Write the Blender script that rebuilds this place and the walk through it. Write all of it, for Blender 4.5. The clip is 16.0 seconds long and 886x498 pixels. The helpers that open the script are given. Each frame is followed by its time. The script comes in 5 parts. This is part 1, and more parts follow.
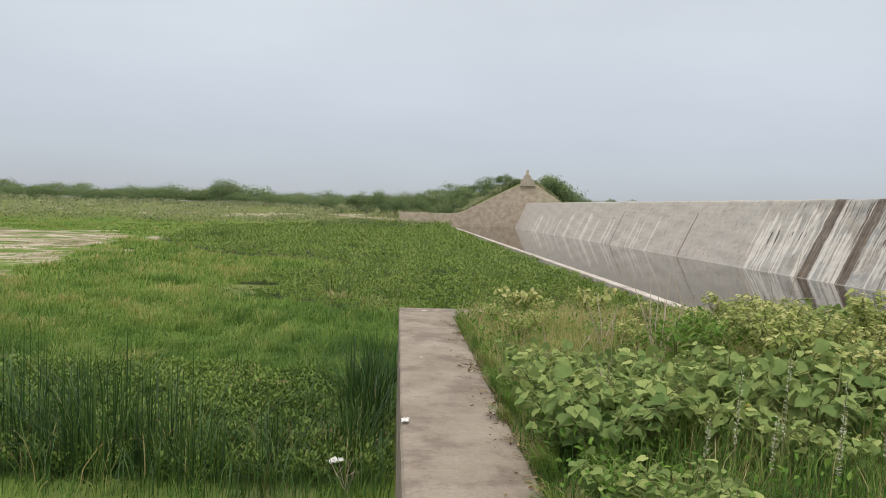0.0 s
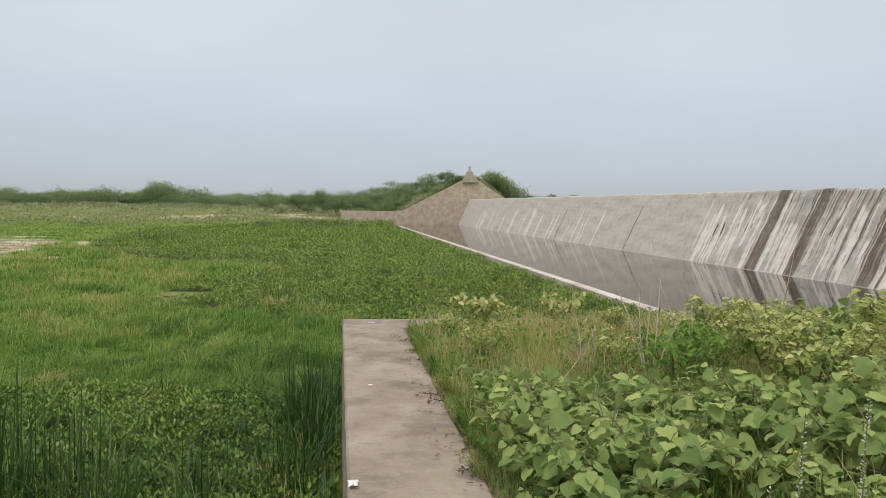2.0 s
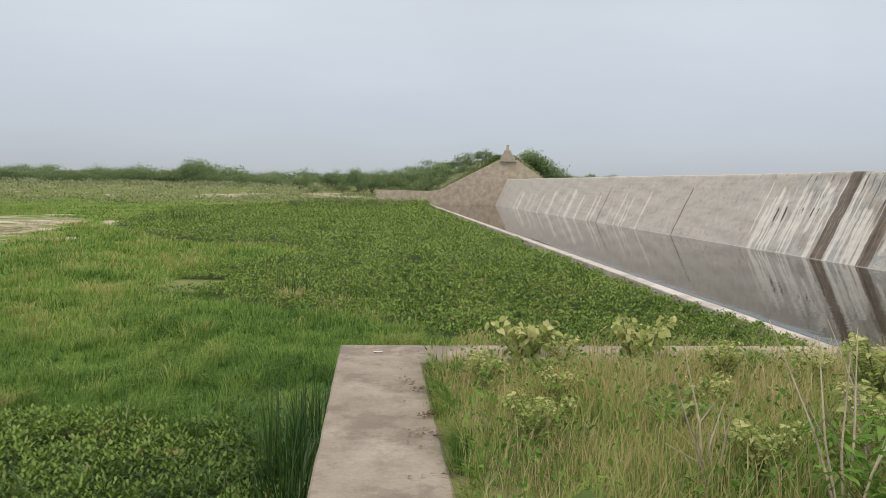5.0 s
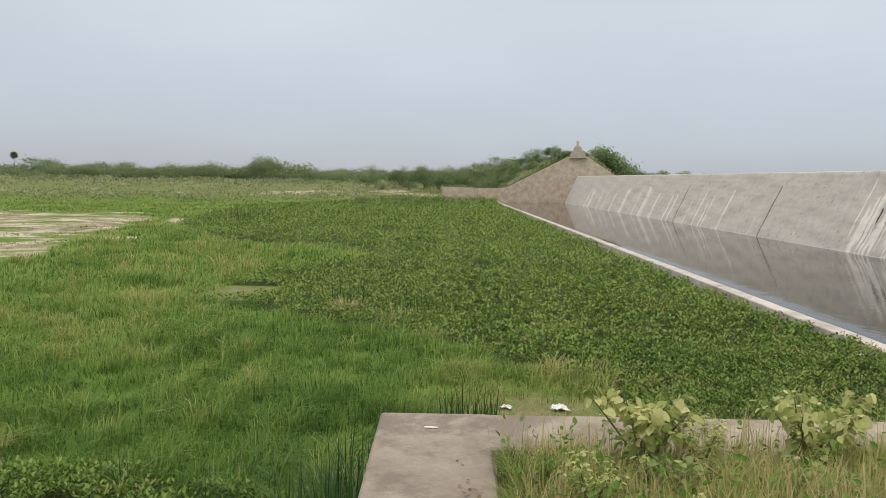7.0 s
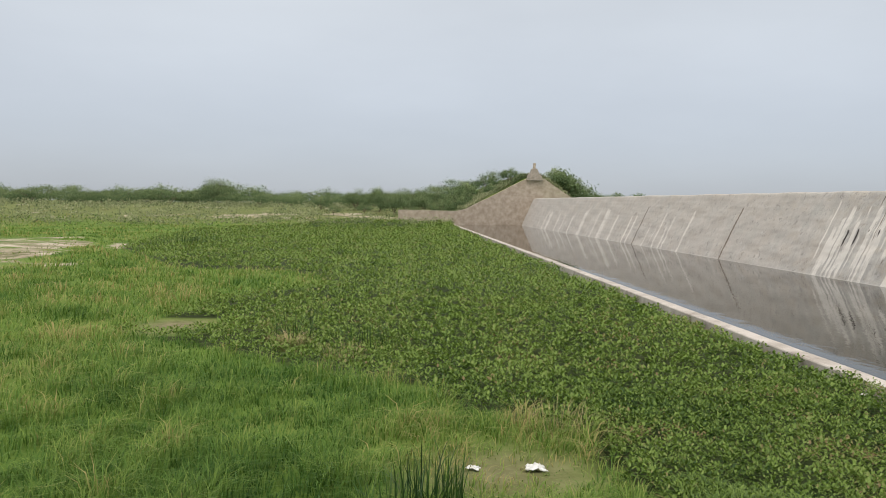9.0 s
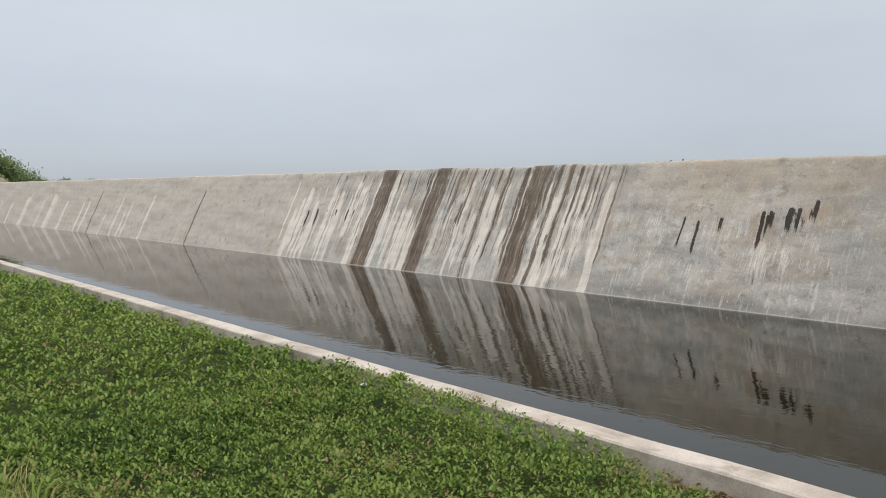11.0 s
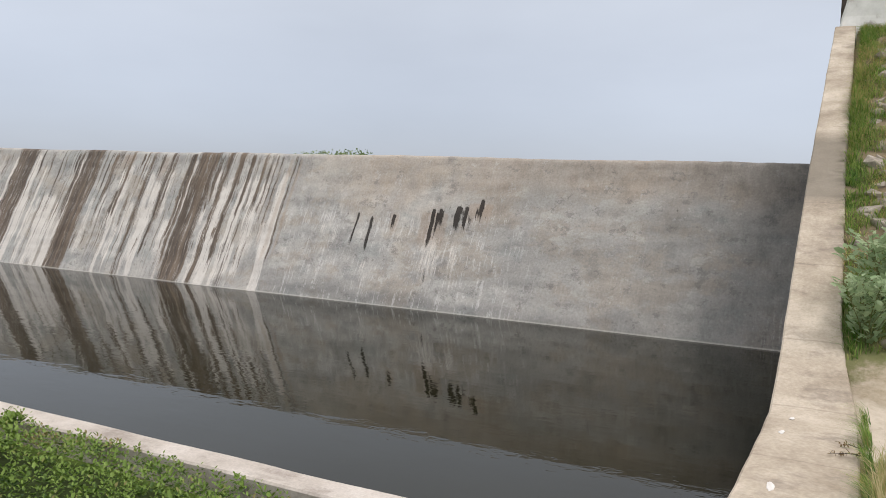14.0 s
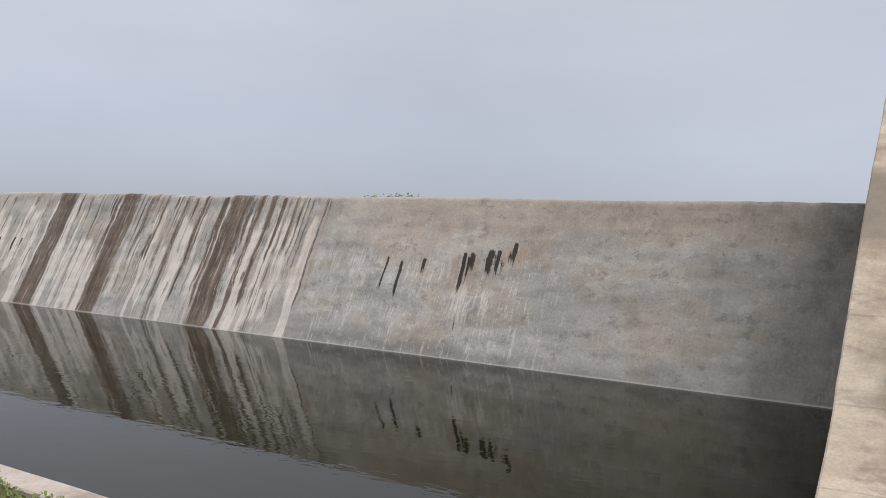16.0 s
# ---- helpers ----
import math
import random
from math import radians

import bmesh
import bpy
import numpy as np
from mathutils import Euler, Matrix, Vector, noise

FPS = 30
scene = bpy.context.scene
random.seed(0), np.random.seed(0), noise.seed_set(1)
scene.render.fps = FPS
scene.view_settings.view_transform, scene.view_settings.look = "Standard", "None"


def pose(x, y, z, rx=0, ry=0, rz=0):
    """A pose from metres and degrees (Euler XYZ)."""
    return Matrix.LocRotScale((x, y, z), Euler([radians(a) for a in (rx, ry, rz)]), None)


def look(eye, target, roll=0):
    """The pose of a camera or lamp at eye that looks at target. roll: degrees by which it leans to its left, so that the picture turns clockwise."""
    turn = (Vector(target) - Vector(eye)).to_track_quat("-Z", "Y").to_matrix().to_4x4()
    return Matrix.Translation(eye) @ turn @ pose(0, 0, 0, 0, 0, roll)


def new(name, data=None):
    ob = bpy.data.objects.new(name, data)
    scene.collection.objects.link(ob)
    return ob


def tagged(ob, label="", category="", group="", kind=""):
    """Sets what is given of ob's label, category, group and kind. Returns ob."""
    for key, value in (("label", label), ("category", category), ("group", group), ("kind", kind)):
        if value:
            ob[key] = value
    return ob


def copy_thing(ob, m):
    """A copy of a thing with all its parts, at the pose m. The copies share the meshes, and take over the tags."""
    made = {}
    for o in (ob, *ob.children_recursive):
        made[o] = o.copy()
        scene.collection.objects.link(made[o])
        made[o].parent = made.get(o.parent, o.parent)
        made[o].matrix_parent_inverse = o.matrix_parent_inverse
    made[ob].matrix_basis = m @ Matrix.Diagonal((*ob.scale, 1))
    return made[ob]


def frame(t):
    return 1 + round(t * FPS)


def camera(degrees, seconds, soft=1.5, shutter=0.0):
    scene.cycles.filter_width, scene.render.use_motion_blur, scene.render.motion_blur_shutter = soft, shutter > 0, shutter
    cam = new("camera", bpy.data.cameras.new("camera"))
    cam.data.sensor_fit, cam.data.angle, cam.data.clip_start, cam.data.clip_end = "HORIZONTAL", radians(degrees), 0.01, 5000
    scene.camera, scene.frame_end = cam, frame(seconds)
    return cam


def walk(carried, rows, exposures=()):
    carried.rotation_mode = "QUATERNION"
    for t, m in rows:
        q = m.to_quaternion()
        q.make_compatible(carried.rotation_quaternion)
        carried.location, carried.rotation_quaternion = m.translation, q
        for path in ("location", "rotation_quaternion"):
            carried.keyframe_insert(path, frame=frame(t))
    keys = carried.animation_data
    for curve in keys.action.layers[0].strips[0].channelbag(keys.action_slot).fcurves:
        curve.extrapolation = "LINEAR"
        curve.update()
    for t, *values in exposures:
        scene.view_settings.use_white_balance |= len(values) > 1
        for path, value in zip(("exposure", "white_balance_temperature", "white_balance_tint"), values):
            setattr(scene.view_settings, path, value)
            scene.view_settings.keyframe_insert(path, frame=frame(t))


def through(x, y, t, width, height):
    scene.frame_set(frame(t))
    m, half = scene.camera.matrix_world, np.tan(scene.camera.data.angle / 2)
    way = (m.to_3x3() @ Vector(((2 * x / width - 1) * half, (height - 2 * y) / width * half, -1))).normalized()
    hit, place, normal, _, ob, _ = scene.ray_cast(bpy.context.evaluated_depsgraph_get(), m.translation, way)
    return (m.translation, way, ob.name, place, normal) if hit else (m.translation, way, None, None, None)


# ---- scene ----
cam = camera(57.0, 16.0, soft=0.8)
PATH = [
    (0, (-0.058, -11.049, 1.356), (0.056, -9.055, 1.258), 1.8),
    (0.5, (-0.066, -10.835, 1.352), (0.067, -8.841, 1.278), 2.0),
    (1, (-0.058, -10.498, 1.35), (0.173, -8.514, 1.233), 0.9),
    (1.5, (-0.075, -10.165, 1.348), (0.176, -8.185, 1.227), 0.6),
    (2, (-0.047, -9.872, 1.359), (0.206, -7.89, 1.258), 0.7),
    (2.5, (0.057, -9.505, 1.354), (0.321, -7.525, 1.266), 1.3),
    (3, (0.151, -9.061, 1.341), (0.394, -7.08, 1.206), 2.4),
    (3.5, (0.229, -8.613, 1.359), (0.457, -6.634, 1.188), 1.0),
    (4, (0.273, -8.167, 1.389), (0.46, -6.181, 1.236), 0.8),
    (4.2, (0.274, -8.001, 1.409), (0.431, -6.013, 1.254), 0.9),
    (6.3, (0.384, -6.033, 1.456), (0.564, -4.047, 1.307), 1.3),
    (6.5, (0.388, -5.83, 1.465), (0.497, -3.839, 1.312), 1.4),
    (7, (0.389, -5.27, 1.522), (0.39, -3.277, 1.358), 1.0),
    (7.5, (0.434, -4.756, 1.56), (0.446, -2.762, 1.41), 1.0),
    (8, (0.419, -4.349, 1.581), (0.415, -2.353, 1.464), 1.3),
    (8.2, (0.4, -4.225, 1.574), (0.389, -2.228, 1.466), 1.1),
    (10.3, (0.67, -2.164, 1.403), (1.459, -0.331, 1.273), 0.2),
    (10.5, (0.8, -1.875, 1.4), (1.739, -0.113, 1.279), 0.1),
    (11, (1.08, -1.269, 1.392), (2.357, 0.265, 1.26), 0.1),
    (11.5, (1.129, -0.921, 1.399), (2.637, 0.384, 1.254), -0.7),
    (12, (1.015, -0.691, 1.395), (2.69, 0.39, 1.233), -0.5),
    (12.5, (1.086, -0.578, 1.417), (2.869, 0.31, 1.238), -0.2),
    (13, (1.335, -0.553, 1.461), (3.121, 0.324, 1.261), 0.6),
    (13.5, (1.663, -0.556, 1.517), (3.444, 0.333, 1.322), 1.5),
    (14, (2.053, -0.601, 1.582), (3.818, 0.326, 1.427), 1.9),
    (14.5, (2.254, -0.564, 1.578), (4.016, 0.373, 1.451), 2.3),
    (15, (2.398, -0.512, 1.525), (4.167, 0.412, 1.407), 2.4),
    (15.5, (2.696, -0.56, 1.537), (4.464, 0.371, 1.444), 2.2),
    (16, (3.048, -0.626, 1.56), (4.752, 0.422, 1.509), 1.8),
]
walk(cam, [(t, look(eye, target, roll)) for t, eye, target, roll in PATH],
     exposures=[(0, 0.0, 6500, 10), (8.2, -0.02, 6500, 10), (11.0, 0.0, 6450, 10), (13.0, 0.06, 6350, 12), (14.5, 0.0, 6300, 13), (16.0, -0.16, 6350, 15)])

# ---- sky and light ----
world = bpy.data.worlds.new("overcast_sky")
scene.world = world
world.use_nodes = True
wn, wl = world.node_tree.nodes, world.node_tree.links
wn.clear()
sky = wn.new("ShaderNodeTexSky")
sky.sky_type, sky.sun_disc = "NISHITA", False
sky.sun_elevation, sky.sun_rotation = radians(66), radians(200)
sky.dust_density, sky.air_density, sky.ozone_density = 3.0, 0.4, 0.0
sky_bg = wn.new("ShaderNodeBackground")
sky_bg.inputs["Strength"].default_value = 0.05
wl.new(sky.outputs["Color"], sky_bg.inputs["Color"])
co = wn.new("ShaderNodeTexCoord")
sep = wn.new("ShaderNodeSeparateXYZ")
wl.new(co.outputs["Generated"], sep.inputs[0])
veil = wn.new("ShaderNodeValToRGB")
for k, (pos, col) in enumerate([(0.0, (0.465, 0.50, 0.535)), (0.08, (0.50, 0.535, 0.562)), (0.28, (0.64, 0.67, 0.68)), (0.6, (1.12, 1.09, 1.02))]):
    el = veil.color_ramp.elements[k] if k < 2 else veil.color_ramp.elements.new(pos)
    el.position, el.color = pos, (*col, 1)
wl.new(sep.outputs["Z"], veil.inputs["Fac"])
cloud = wn.new("ShaderNodeTexNoise")
cloud.inputs["Scale"].default_value, cloud.inputs["Detail"].default_value = 1.7, 6
cmap = wn.new("ShaderNodeMapping")
cmap.inputs["Scale"].default_value = (1, 1, 3.2)
wl.new(co.outputs["Generated"], cmap.inputs[0])
wl.new(cmap.outputs[0], cloud.inputs["Vector"])
cr = wn.new("ShaderNodeMapRange")
for k, v in zip(("From Min", "From Max", "To Min", "To Max"), (0.3, 0.75, 0.90, 1.10)):
    cr.inputs[k].default_value = v
wl.new(cloud.outputs["Fac"], cr.inputs["Value"])
cmix = wn.new("ShaderNodeVectorMath")
cmix.operation = "SCALE"
wl.new(veil.outputs["Color"], cmix.inputs[0])
wl.new(cr.outputs[0], cmix.inputs["Scale"])
veil_bg = wn.new("ShaderNodeBackground")
veil_bg.inputs["Strength"].default_value = 0.95
wl.new(cmix.outputs[0], veil_bg.inputs["Color"])
both = wn.new("ShaderNodeAddShader")
wout = wn.new("ShaderNodeOutputWorld")
wl.new(sky_bg.outputs[0], both.inputs[0])
wl.new(veil_bg.outputs[0], both.inputs[1])
wl.new(both.outputs[0], wout.inputs["Surface"])

sun = new("sun", bpy.data.lights.new("sun", "SUN"))
sun.data.energy, sun.data.angle, sun.data.color = 1.3, radians(14), (1.0, 0.95, 0.88)
sun.matrix_world = look((-6, -16, 38), (0, 0, 0))

# ---- materials ----


def ramp(nt, fac, stops):
    node = nt.nodes.new("ShaderNodeValToRGB")
    for k, (pos, col) in enumerate(stops):
        el = node.color_ramp.elements[k] if k < 2 else node.color_ramp.elements.new(pos)
        el.position, el.color = pos, (*col, 1)
    nt.links.new(fac, node.inputs["Fac"])
    return node.outputs["Color"]


def noise_fac(nt, vec, scale, detail=5, stretch=None, rough=0.55):
    if stretch:
        mp = nt.nodes.new("ShaderNodeMapping")
        mp.inputs["Scale"].default_value = stretch
        nt.links.new(vec, mp.inputs[0])
        vec = mp.outputs[0]
    n = nt.nodes.new("ShaderNodeTexNoise")
    n.inputs["Scale"].default_value, n.inputs["Detail"].default_value, n.inputs["Roughness"].default_value = scale, detail, rough
    nt.links.new(vec, n.inputs["Vector"])
    return n.outputs["Fac"]


def blend(nt, fac, a, b, mode="MIX"):
    m = nt.nodes.new("ShaderNodeMix")
    m.data_type, m.blend_type = "RGBA", mode
    for sock, v in ((m.inputs["Factor"], fac), (m.inputs["A"], a), (m.inputs["B"], b)):
        if isinstance(v, (int, float)):
            sock.default_value = v
        elif isinstance(v, tuple):
            sock.default_value = (*v, 1)
        else:
            nt.links.new(v, sock)
    return m.outputs["Result"]


def span(nt, fac, a, b, c=0.0, d=1.0):
    m = nt.nodes.new("ShaderNodeMapRange")
    for k, v in zip(("From Min", "From Max", "To Min", "To Max"), (a, b, c, d)):
        m.inputs[k].default_value = v
    nt.links.new(fac, m.inputs["Value"])
    return m.outputs[0]


def times(nt, a, b, op="MULTIPLY"):
    m = nt.nodes.new("ShaderNodeMath")
    m.operation = op
    for sock, v in zip(m.inputs, (a, b)):
        if isinstance(v, (int, float)):
            sock.default_value = v
        else:
            nt.links.new(v, sock)
    return m.outputs[0]


def attr(nt, name):
    a = nt.nodes.new("ShaderNodeAttribute")
    a.attribute_name = name
    return a.outputs["Fac"]


def begin(name, rough=0.85, spec=0.3):
    m = bpy.data.materials.new(name)
    m.use_nodes = True
    nt = m.node_tree
    bsdf = nt.nodes["Principled BSDF"]
    bsdf.inputs["Roughness"].default_value = rough
    bsdf.inputs["Specular IOR Level"].default_value = spec
    pos = nt.nodes.new("ShaderNodeTexCoord").outputs["Object"]
    return m, nt, bsdf, pos


def relief(nt, bsdf, height, strength=0.3, distance=0.02):
    b = nt.nodes.new("ShaderNodeBump")
    b.inputs["Strength"].default_value, b.inputs["Distance"].default_value = strength, distance
    nt.links.new(height, b.inputs["Height"])
    nt.links.new(b.outputs[0], bsdf.inputs["Normal"])


def height_of(nt, pos, axis="Z"):
    s = nt.nodes.new("ShaderNodeSeparateXYZ")
    nt.links.new(pos, s.inputs[0])
    return s.outputs[axis]


def mat_concrete(name, dark, mid, light, grime=(0.16, 0.13, 0.11), amount=0.5, joints=()):
    m, nt, bsdf, pos = begin(name, 0.9, 0.2)
    big = noise_fac(nt, pos, 1.3, 9, None, 0.68)
    col = ramp(nt, big, [(0.36, dark), (0.5, mid), (0.64, light)])
    fine = noise_fac(nt, pos, 38, 4)
    col = blend(nt, 0.22, col, ramp(nt, fine, [(0.3, (0.25, 0.25, 0.25)), (0.7, (0.75, 0.75, 0.75))]), "OVERLAY")
    spots = span(nt, noise_fac(nt, pos, 2.3, 10, (1, 0.6, 1), 0.72), 0.53, 0.64)
    col = blend(nt, times(nt, spots, amount), col, grime)
    if joints:
        along = height_of(nt, pos, "X")
        crook = span(nt, noise_fac(nt, pos, 4, 4), 0.3, 0.7, -0.008, 0.008)
        away = times(nt, along, crook, "ADD")
        for c in joints:
            near = span(nt, times(nt, times(nt, away, -c, "ADD"), 0, "ABSOLUTE"), 0.014, 0.005)
            col = blend(nt, times(nt, near, 0.28), col, grime)
        worn = span(nt, away, 5.5, 1.0)
        col = blend(nt, times(nt, worn, 0.52), col, (0.15, 0.122, 0.105))
        film = span(nt, noise_fac(nt, pos, 1.6, 9, None, 0.7), 0.5, 0.58)
        col = blend(nt, times(nt, times(nt, worn, film), 0.5), col, (0.12, 0.097, 0.083))
        old = times(nt, span(nt, away, 12.1, 12.25), span(nt, away, 14.0, 13.6))
        col = blend(nt, times(nt, old, 0.75), col, (0.17, 0.15, 0.12))
    nt.links.new(col, bsdf.inputs["Base Color"])
    relief(nt, bsdf, noise_fac(nt, pos, 25, 7), 0.2, 0.008)
    return m


PATH_CONCRETE = mat_concrete("path_concrete", (0.30, 0.25, 0.192), (0.42, 0.36, 0.285), (0.53, 0.465, 0.38), amount=0.5, joints=(2.9, 5.3, 7.3, 8.65, 9.75, 10.9, 12.1, 14.6, 16.2))
WING_CONCRETE = mat_concrete("far_wing_concrete", (0.36, 0.295, 0.225), (0.45, 0.375, 0.30), (0.53, 0.455, 0.37), amount=0.16)
SILL_CONCRETE = mat_concrete("sill_concrete", (0.36, 0.32, 0.28), (0.46, 0.415, 0.37), (0.55, 0.505, 0.46), amount=0.45)


def mat_dam():
    m, nt, bsdf, pos = begin("dam_concrete", 0.85, 0.25)
    big = noise_fac(nt, pos, 0.42, 7, (1, 1, 1), 0.6)
    col = ramp(nt, big, [(0.28, (0.33, 0.32, 0.302)), (0.48, (0.41, 0.395, 0.37)), (0.70, (0.49, 0.468, 0.435))])
    mott = noise_fac(nt, pos, 1.9, 12, (1, 1, 0.45), 0.78)
    col = blend(nt, 0.5, col, ramp(nt, mott, [(0.35, (0.26, 0.26, 0.27)), (0.5, (0.5, 0.5, 0.5)), (0.64, (0.76, 0.75, 0.72))]), "OVERLAY")
    patch = noise_fac(nt, pos, 0.8, 8, (1, 0.8, 1.3), 0.68)
    col = blend(nt, span(nt, patch, 0.52, 0.60, 0, 0.48), col, (0.37, 0.315, 0.25))
    col = blend(nt, span(nt, patch, 0.47, 0.40, 0, 0.48), col, (0.285, 0.305, 0.295))
    scale = noise_fac(nt, pos, 1.5, 10, (1, 1, 1.7), 0.7)
    col = blend(nt, span(nt, scale, 0.565, 0.58, 0, 0.42), col, (0.51, 0.50, 0.46))
    col = blend(nt, span(nt, scale, 0.425, 0.40, 0, 0.3), col, (0.21, 0.215, 0.205))
    col = blend(nt, times(nt, attr(nt, "dry"), span(nt, mott, 0.3, 0.7, 0.75, 0.45)), col, (0.49, 0.442, 0.395))
    col = blend(nt, times(nt, attr(nt, "brown"), span(nt, mott, 0.3, 0.62, 0.25, 0.85)), col, (0.37, 0.295, 0.225))
    # small dark blotches with ragged edges, and pale lime bloom
    blot = span(nt, noise_fac(nt, pos, 3.1, 10, (1, 0.8, 1), 0.75), 0.575, 0.605)
    col = blend(nt, times(nt, blot, 0.5), col, (0.19, 0.18, 0.17))
    bloom = span(nt, noise_fac(nt, pos, 2.1, 12, (1, 1.1, 1), 0.8), 0.585, 0.61)
    col = blend(nt, times(nt, bloom, 0.42), col, (0.55, 0.54, 0.52))
    runs = span(nt, noise_fac(nt, pos, 1.0, 8, (0.12, 5.4, 0.12), 0.75), 0.54, 0.66)
    col = blend(nt, times(nt, runs, 0.17), col, (0.54, 0.525, 0.50))
    drips = span(nt, noise_fac(nt, pos, 1.7, 8, (0.1, 3.6, 0.1), 0.72), 0.58, 0.68)
    col = blend(nt, times(nt, times(nt, drips, span(nt, patch, 0.42, 0.56)), 0.2), col, (0.18, 0.165, 0.15))
    edge = noise_fac(nt, pos, 7.0, 8, (0.3, 4.2, 0.3), 0.82)
    # damp film, deepened at the near end to paint the wing wall's shade
    damp_shade = attr(nt, "damp_shade")
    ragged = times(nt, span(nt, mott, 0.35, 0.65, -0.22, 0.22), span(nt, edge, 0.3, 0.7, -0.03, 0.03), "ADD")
    film = times(nt, span(nt, times(nt, damp_shade, ragged, "ADD"), 0.1, 0.95), span(nt, damp_shade, 0.0, 0.15))
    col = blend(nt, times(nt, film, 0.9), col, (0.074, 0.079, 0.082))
    pale = span(nt, times(nt, attr(nt, "pale"), span(nt, edge, 0.25, 0.75, -0.5, 0.45), "ADD"), 0.34, 0.62)
    col = blend(nt, times(nt, pale, 0.8), col, (0.70, 0.66, 0.605))
    # crisp short white runs of lime below the weep holes
    fleck = span(nt, noise_fac(nt, pos, 1.0, 7, (1.1, 15.0, 1.1), 0.75), 0.53, 0.575)
    gate = span(nt, noise_fac(nt, pos, 2.2, 7, (1, 1, 1.6), 0.7), 0.46, 0.53)
    col = blend(nt, times(nt, times(nt, fleck, gate), times(nt, attr(nt, "fleck"), 0.42)), col, (0.72, 0.71, 0.69))
    rust = span(nt, times(nt, attr(nt, "rust"), span(nt, edge, 0.2, 0.8, -0.3, 0.3), "ADD"), 0.3, 0.8)
    col = blend(nt, times(nt, rust, 0.3), col, (0.33, 0.22, 0.14))
    thin = span(nt, noise_fac(nt, pos, 1.0, 8, (0.2, 10.0, 0.2), 0.75), 0.565, 0.59)
    thin = times(nt, thin, attr(nt, "streak"))
    broad = span(nt, times(nt, attr(nt, "wet"), span(nt, edge, 0.25, 0.75, -0.75, 0.45), "ADD"), 0.36, 0.6)
    wet = times(nt, times(nt, thin, 0.95), broad, "MAXIMUM")
    tint = ramp(nt, noise_fac(nt, pos, 1.0, 6, (0.2, 6.0, 0.2), 0.7), [(0.36, (0.048, 0.034, 0.024)), (0.52, (0.108, 0.076, 0.052)), (0.68, (0.19, 0.14, 0.098))])
    col = blend(nt, times(nt, wet, 0.93), col, tint)
    soot = span(nt, times(nt, attr(nt, "soot"), span(nt, edge, 0.25, 0.75, -0.5, 0.35), "ADD"), 0.28, 0.55)
    col = blend(nt, times(nt, soot, 0.95), col, (0.034, 0.028, 0.025))
    # lime line along the water
    line = span(nt, height_of(nt, pos), -1.135, -1.15)
    col = blend(nt, times(nt, line, 0.45), col, (0.55, 0.53, 0.48))
    fine = noise_fac(nt, pos, 22, 5)
    col = blend(nt, 0.22, col, ramp(nt, fine, [(0.3, (0.25, 0.25, 0.25)), (0.7, (0.75, 0.75, 0.75))]), "OVERLAY")
    nt.links.new(col, bsdf.inputs["Base Color"])
    nt.links.new(span(nt, wet, 0, 1, 0.88, 0.6), bsdf.inputs["Roughness"])
    relief(nt, bsdf, noise_fac(nt, pos, 9, 8, None, 0.7), 0.35, 0.03)
    return m


def mat_water():
    m, nt, bsdf, pos = begin("pool_water", 0.015, 0.5)
    bsdf.inputs["IOR"].default_value = 1.32
    murk = noise_fac(nt, pos, 0.35, 4)
    nt.links.new(ramp(nt, murk, [(0.3, (0.0052, 0.0052, 0.0003)), (0.7, (0.0076, 0.0074, 0.0005))]), bsdf.inputs["Base Color"])
    calm = noise_fac(nt, pos, 1.6, 3, (1.0, 0.5, 1))
    ripple = noise_fac(nt, pos, 7.0, 3, (1.0, 0.35, 1))
    relief(nt, bsdf, times(nt, calm, times(nt, ripple, 0.4), "ADD"), 0.06, 0.05)
    return m


def mat_ground():
    m, nt, bsdf, pos = begin("marsh_soil", 0.95, 0.15)
    big = noise_fac(nt, pos, 0.25, 8, None, 0.65)
    green = ramp(nt, big, [(0.3, (0.08, 0.14, 0.022)), (0.52, (0.12, 0.19, 0.03)), (0.7, (0.18, 0.20, 0.055))])
    mud = ramp(nt, noise_fac(nt, pos, 3, 6), [(0.3, (0.11, 0.085, 0.05)), (0.7, (0.26, 0.21, 0.135))])
    col = blend(nt, attr(nt, "bare"), green, mud)
    sandcol = ramp(nt, noise_fac(nt, pos, 0.5, 9, (0.8, 0.9, 1), 0.75), [(0.40, (0.13, 0.135, 0.055)), (0.47, (0.30, 0.25, 0.175)), (0.62, (0.54, 0.47, 0.385))])
    rag = noise_fac(nt, pos, 0.3, 9, (0.6, 0.9, 1), 0.75)
    sand = span(nt, times(nt, attr(nt, "sand"), span(nt, rag, 0.3, 0.7, -0.62, 0.45), "ADD"), 0.42, 0.56)
    col = blend(nt, sand, col, sandcol)
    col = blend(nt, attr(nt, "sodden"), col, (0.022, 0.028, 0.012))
    nt.links.new(col, bsdf.inputs["Base Color"])
    relief(nt, bsdf, noise_fac(nt, pos, 6, 8), 0.6, 0.05)
    return m


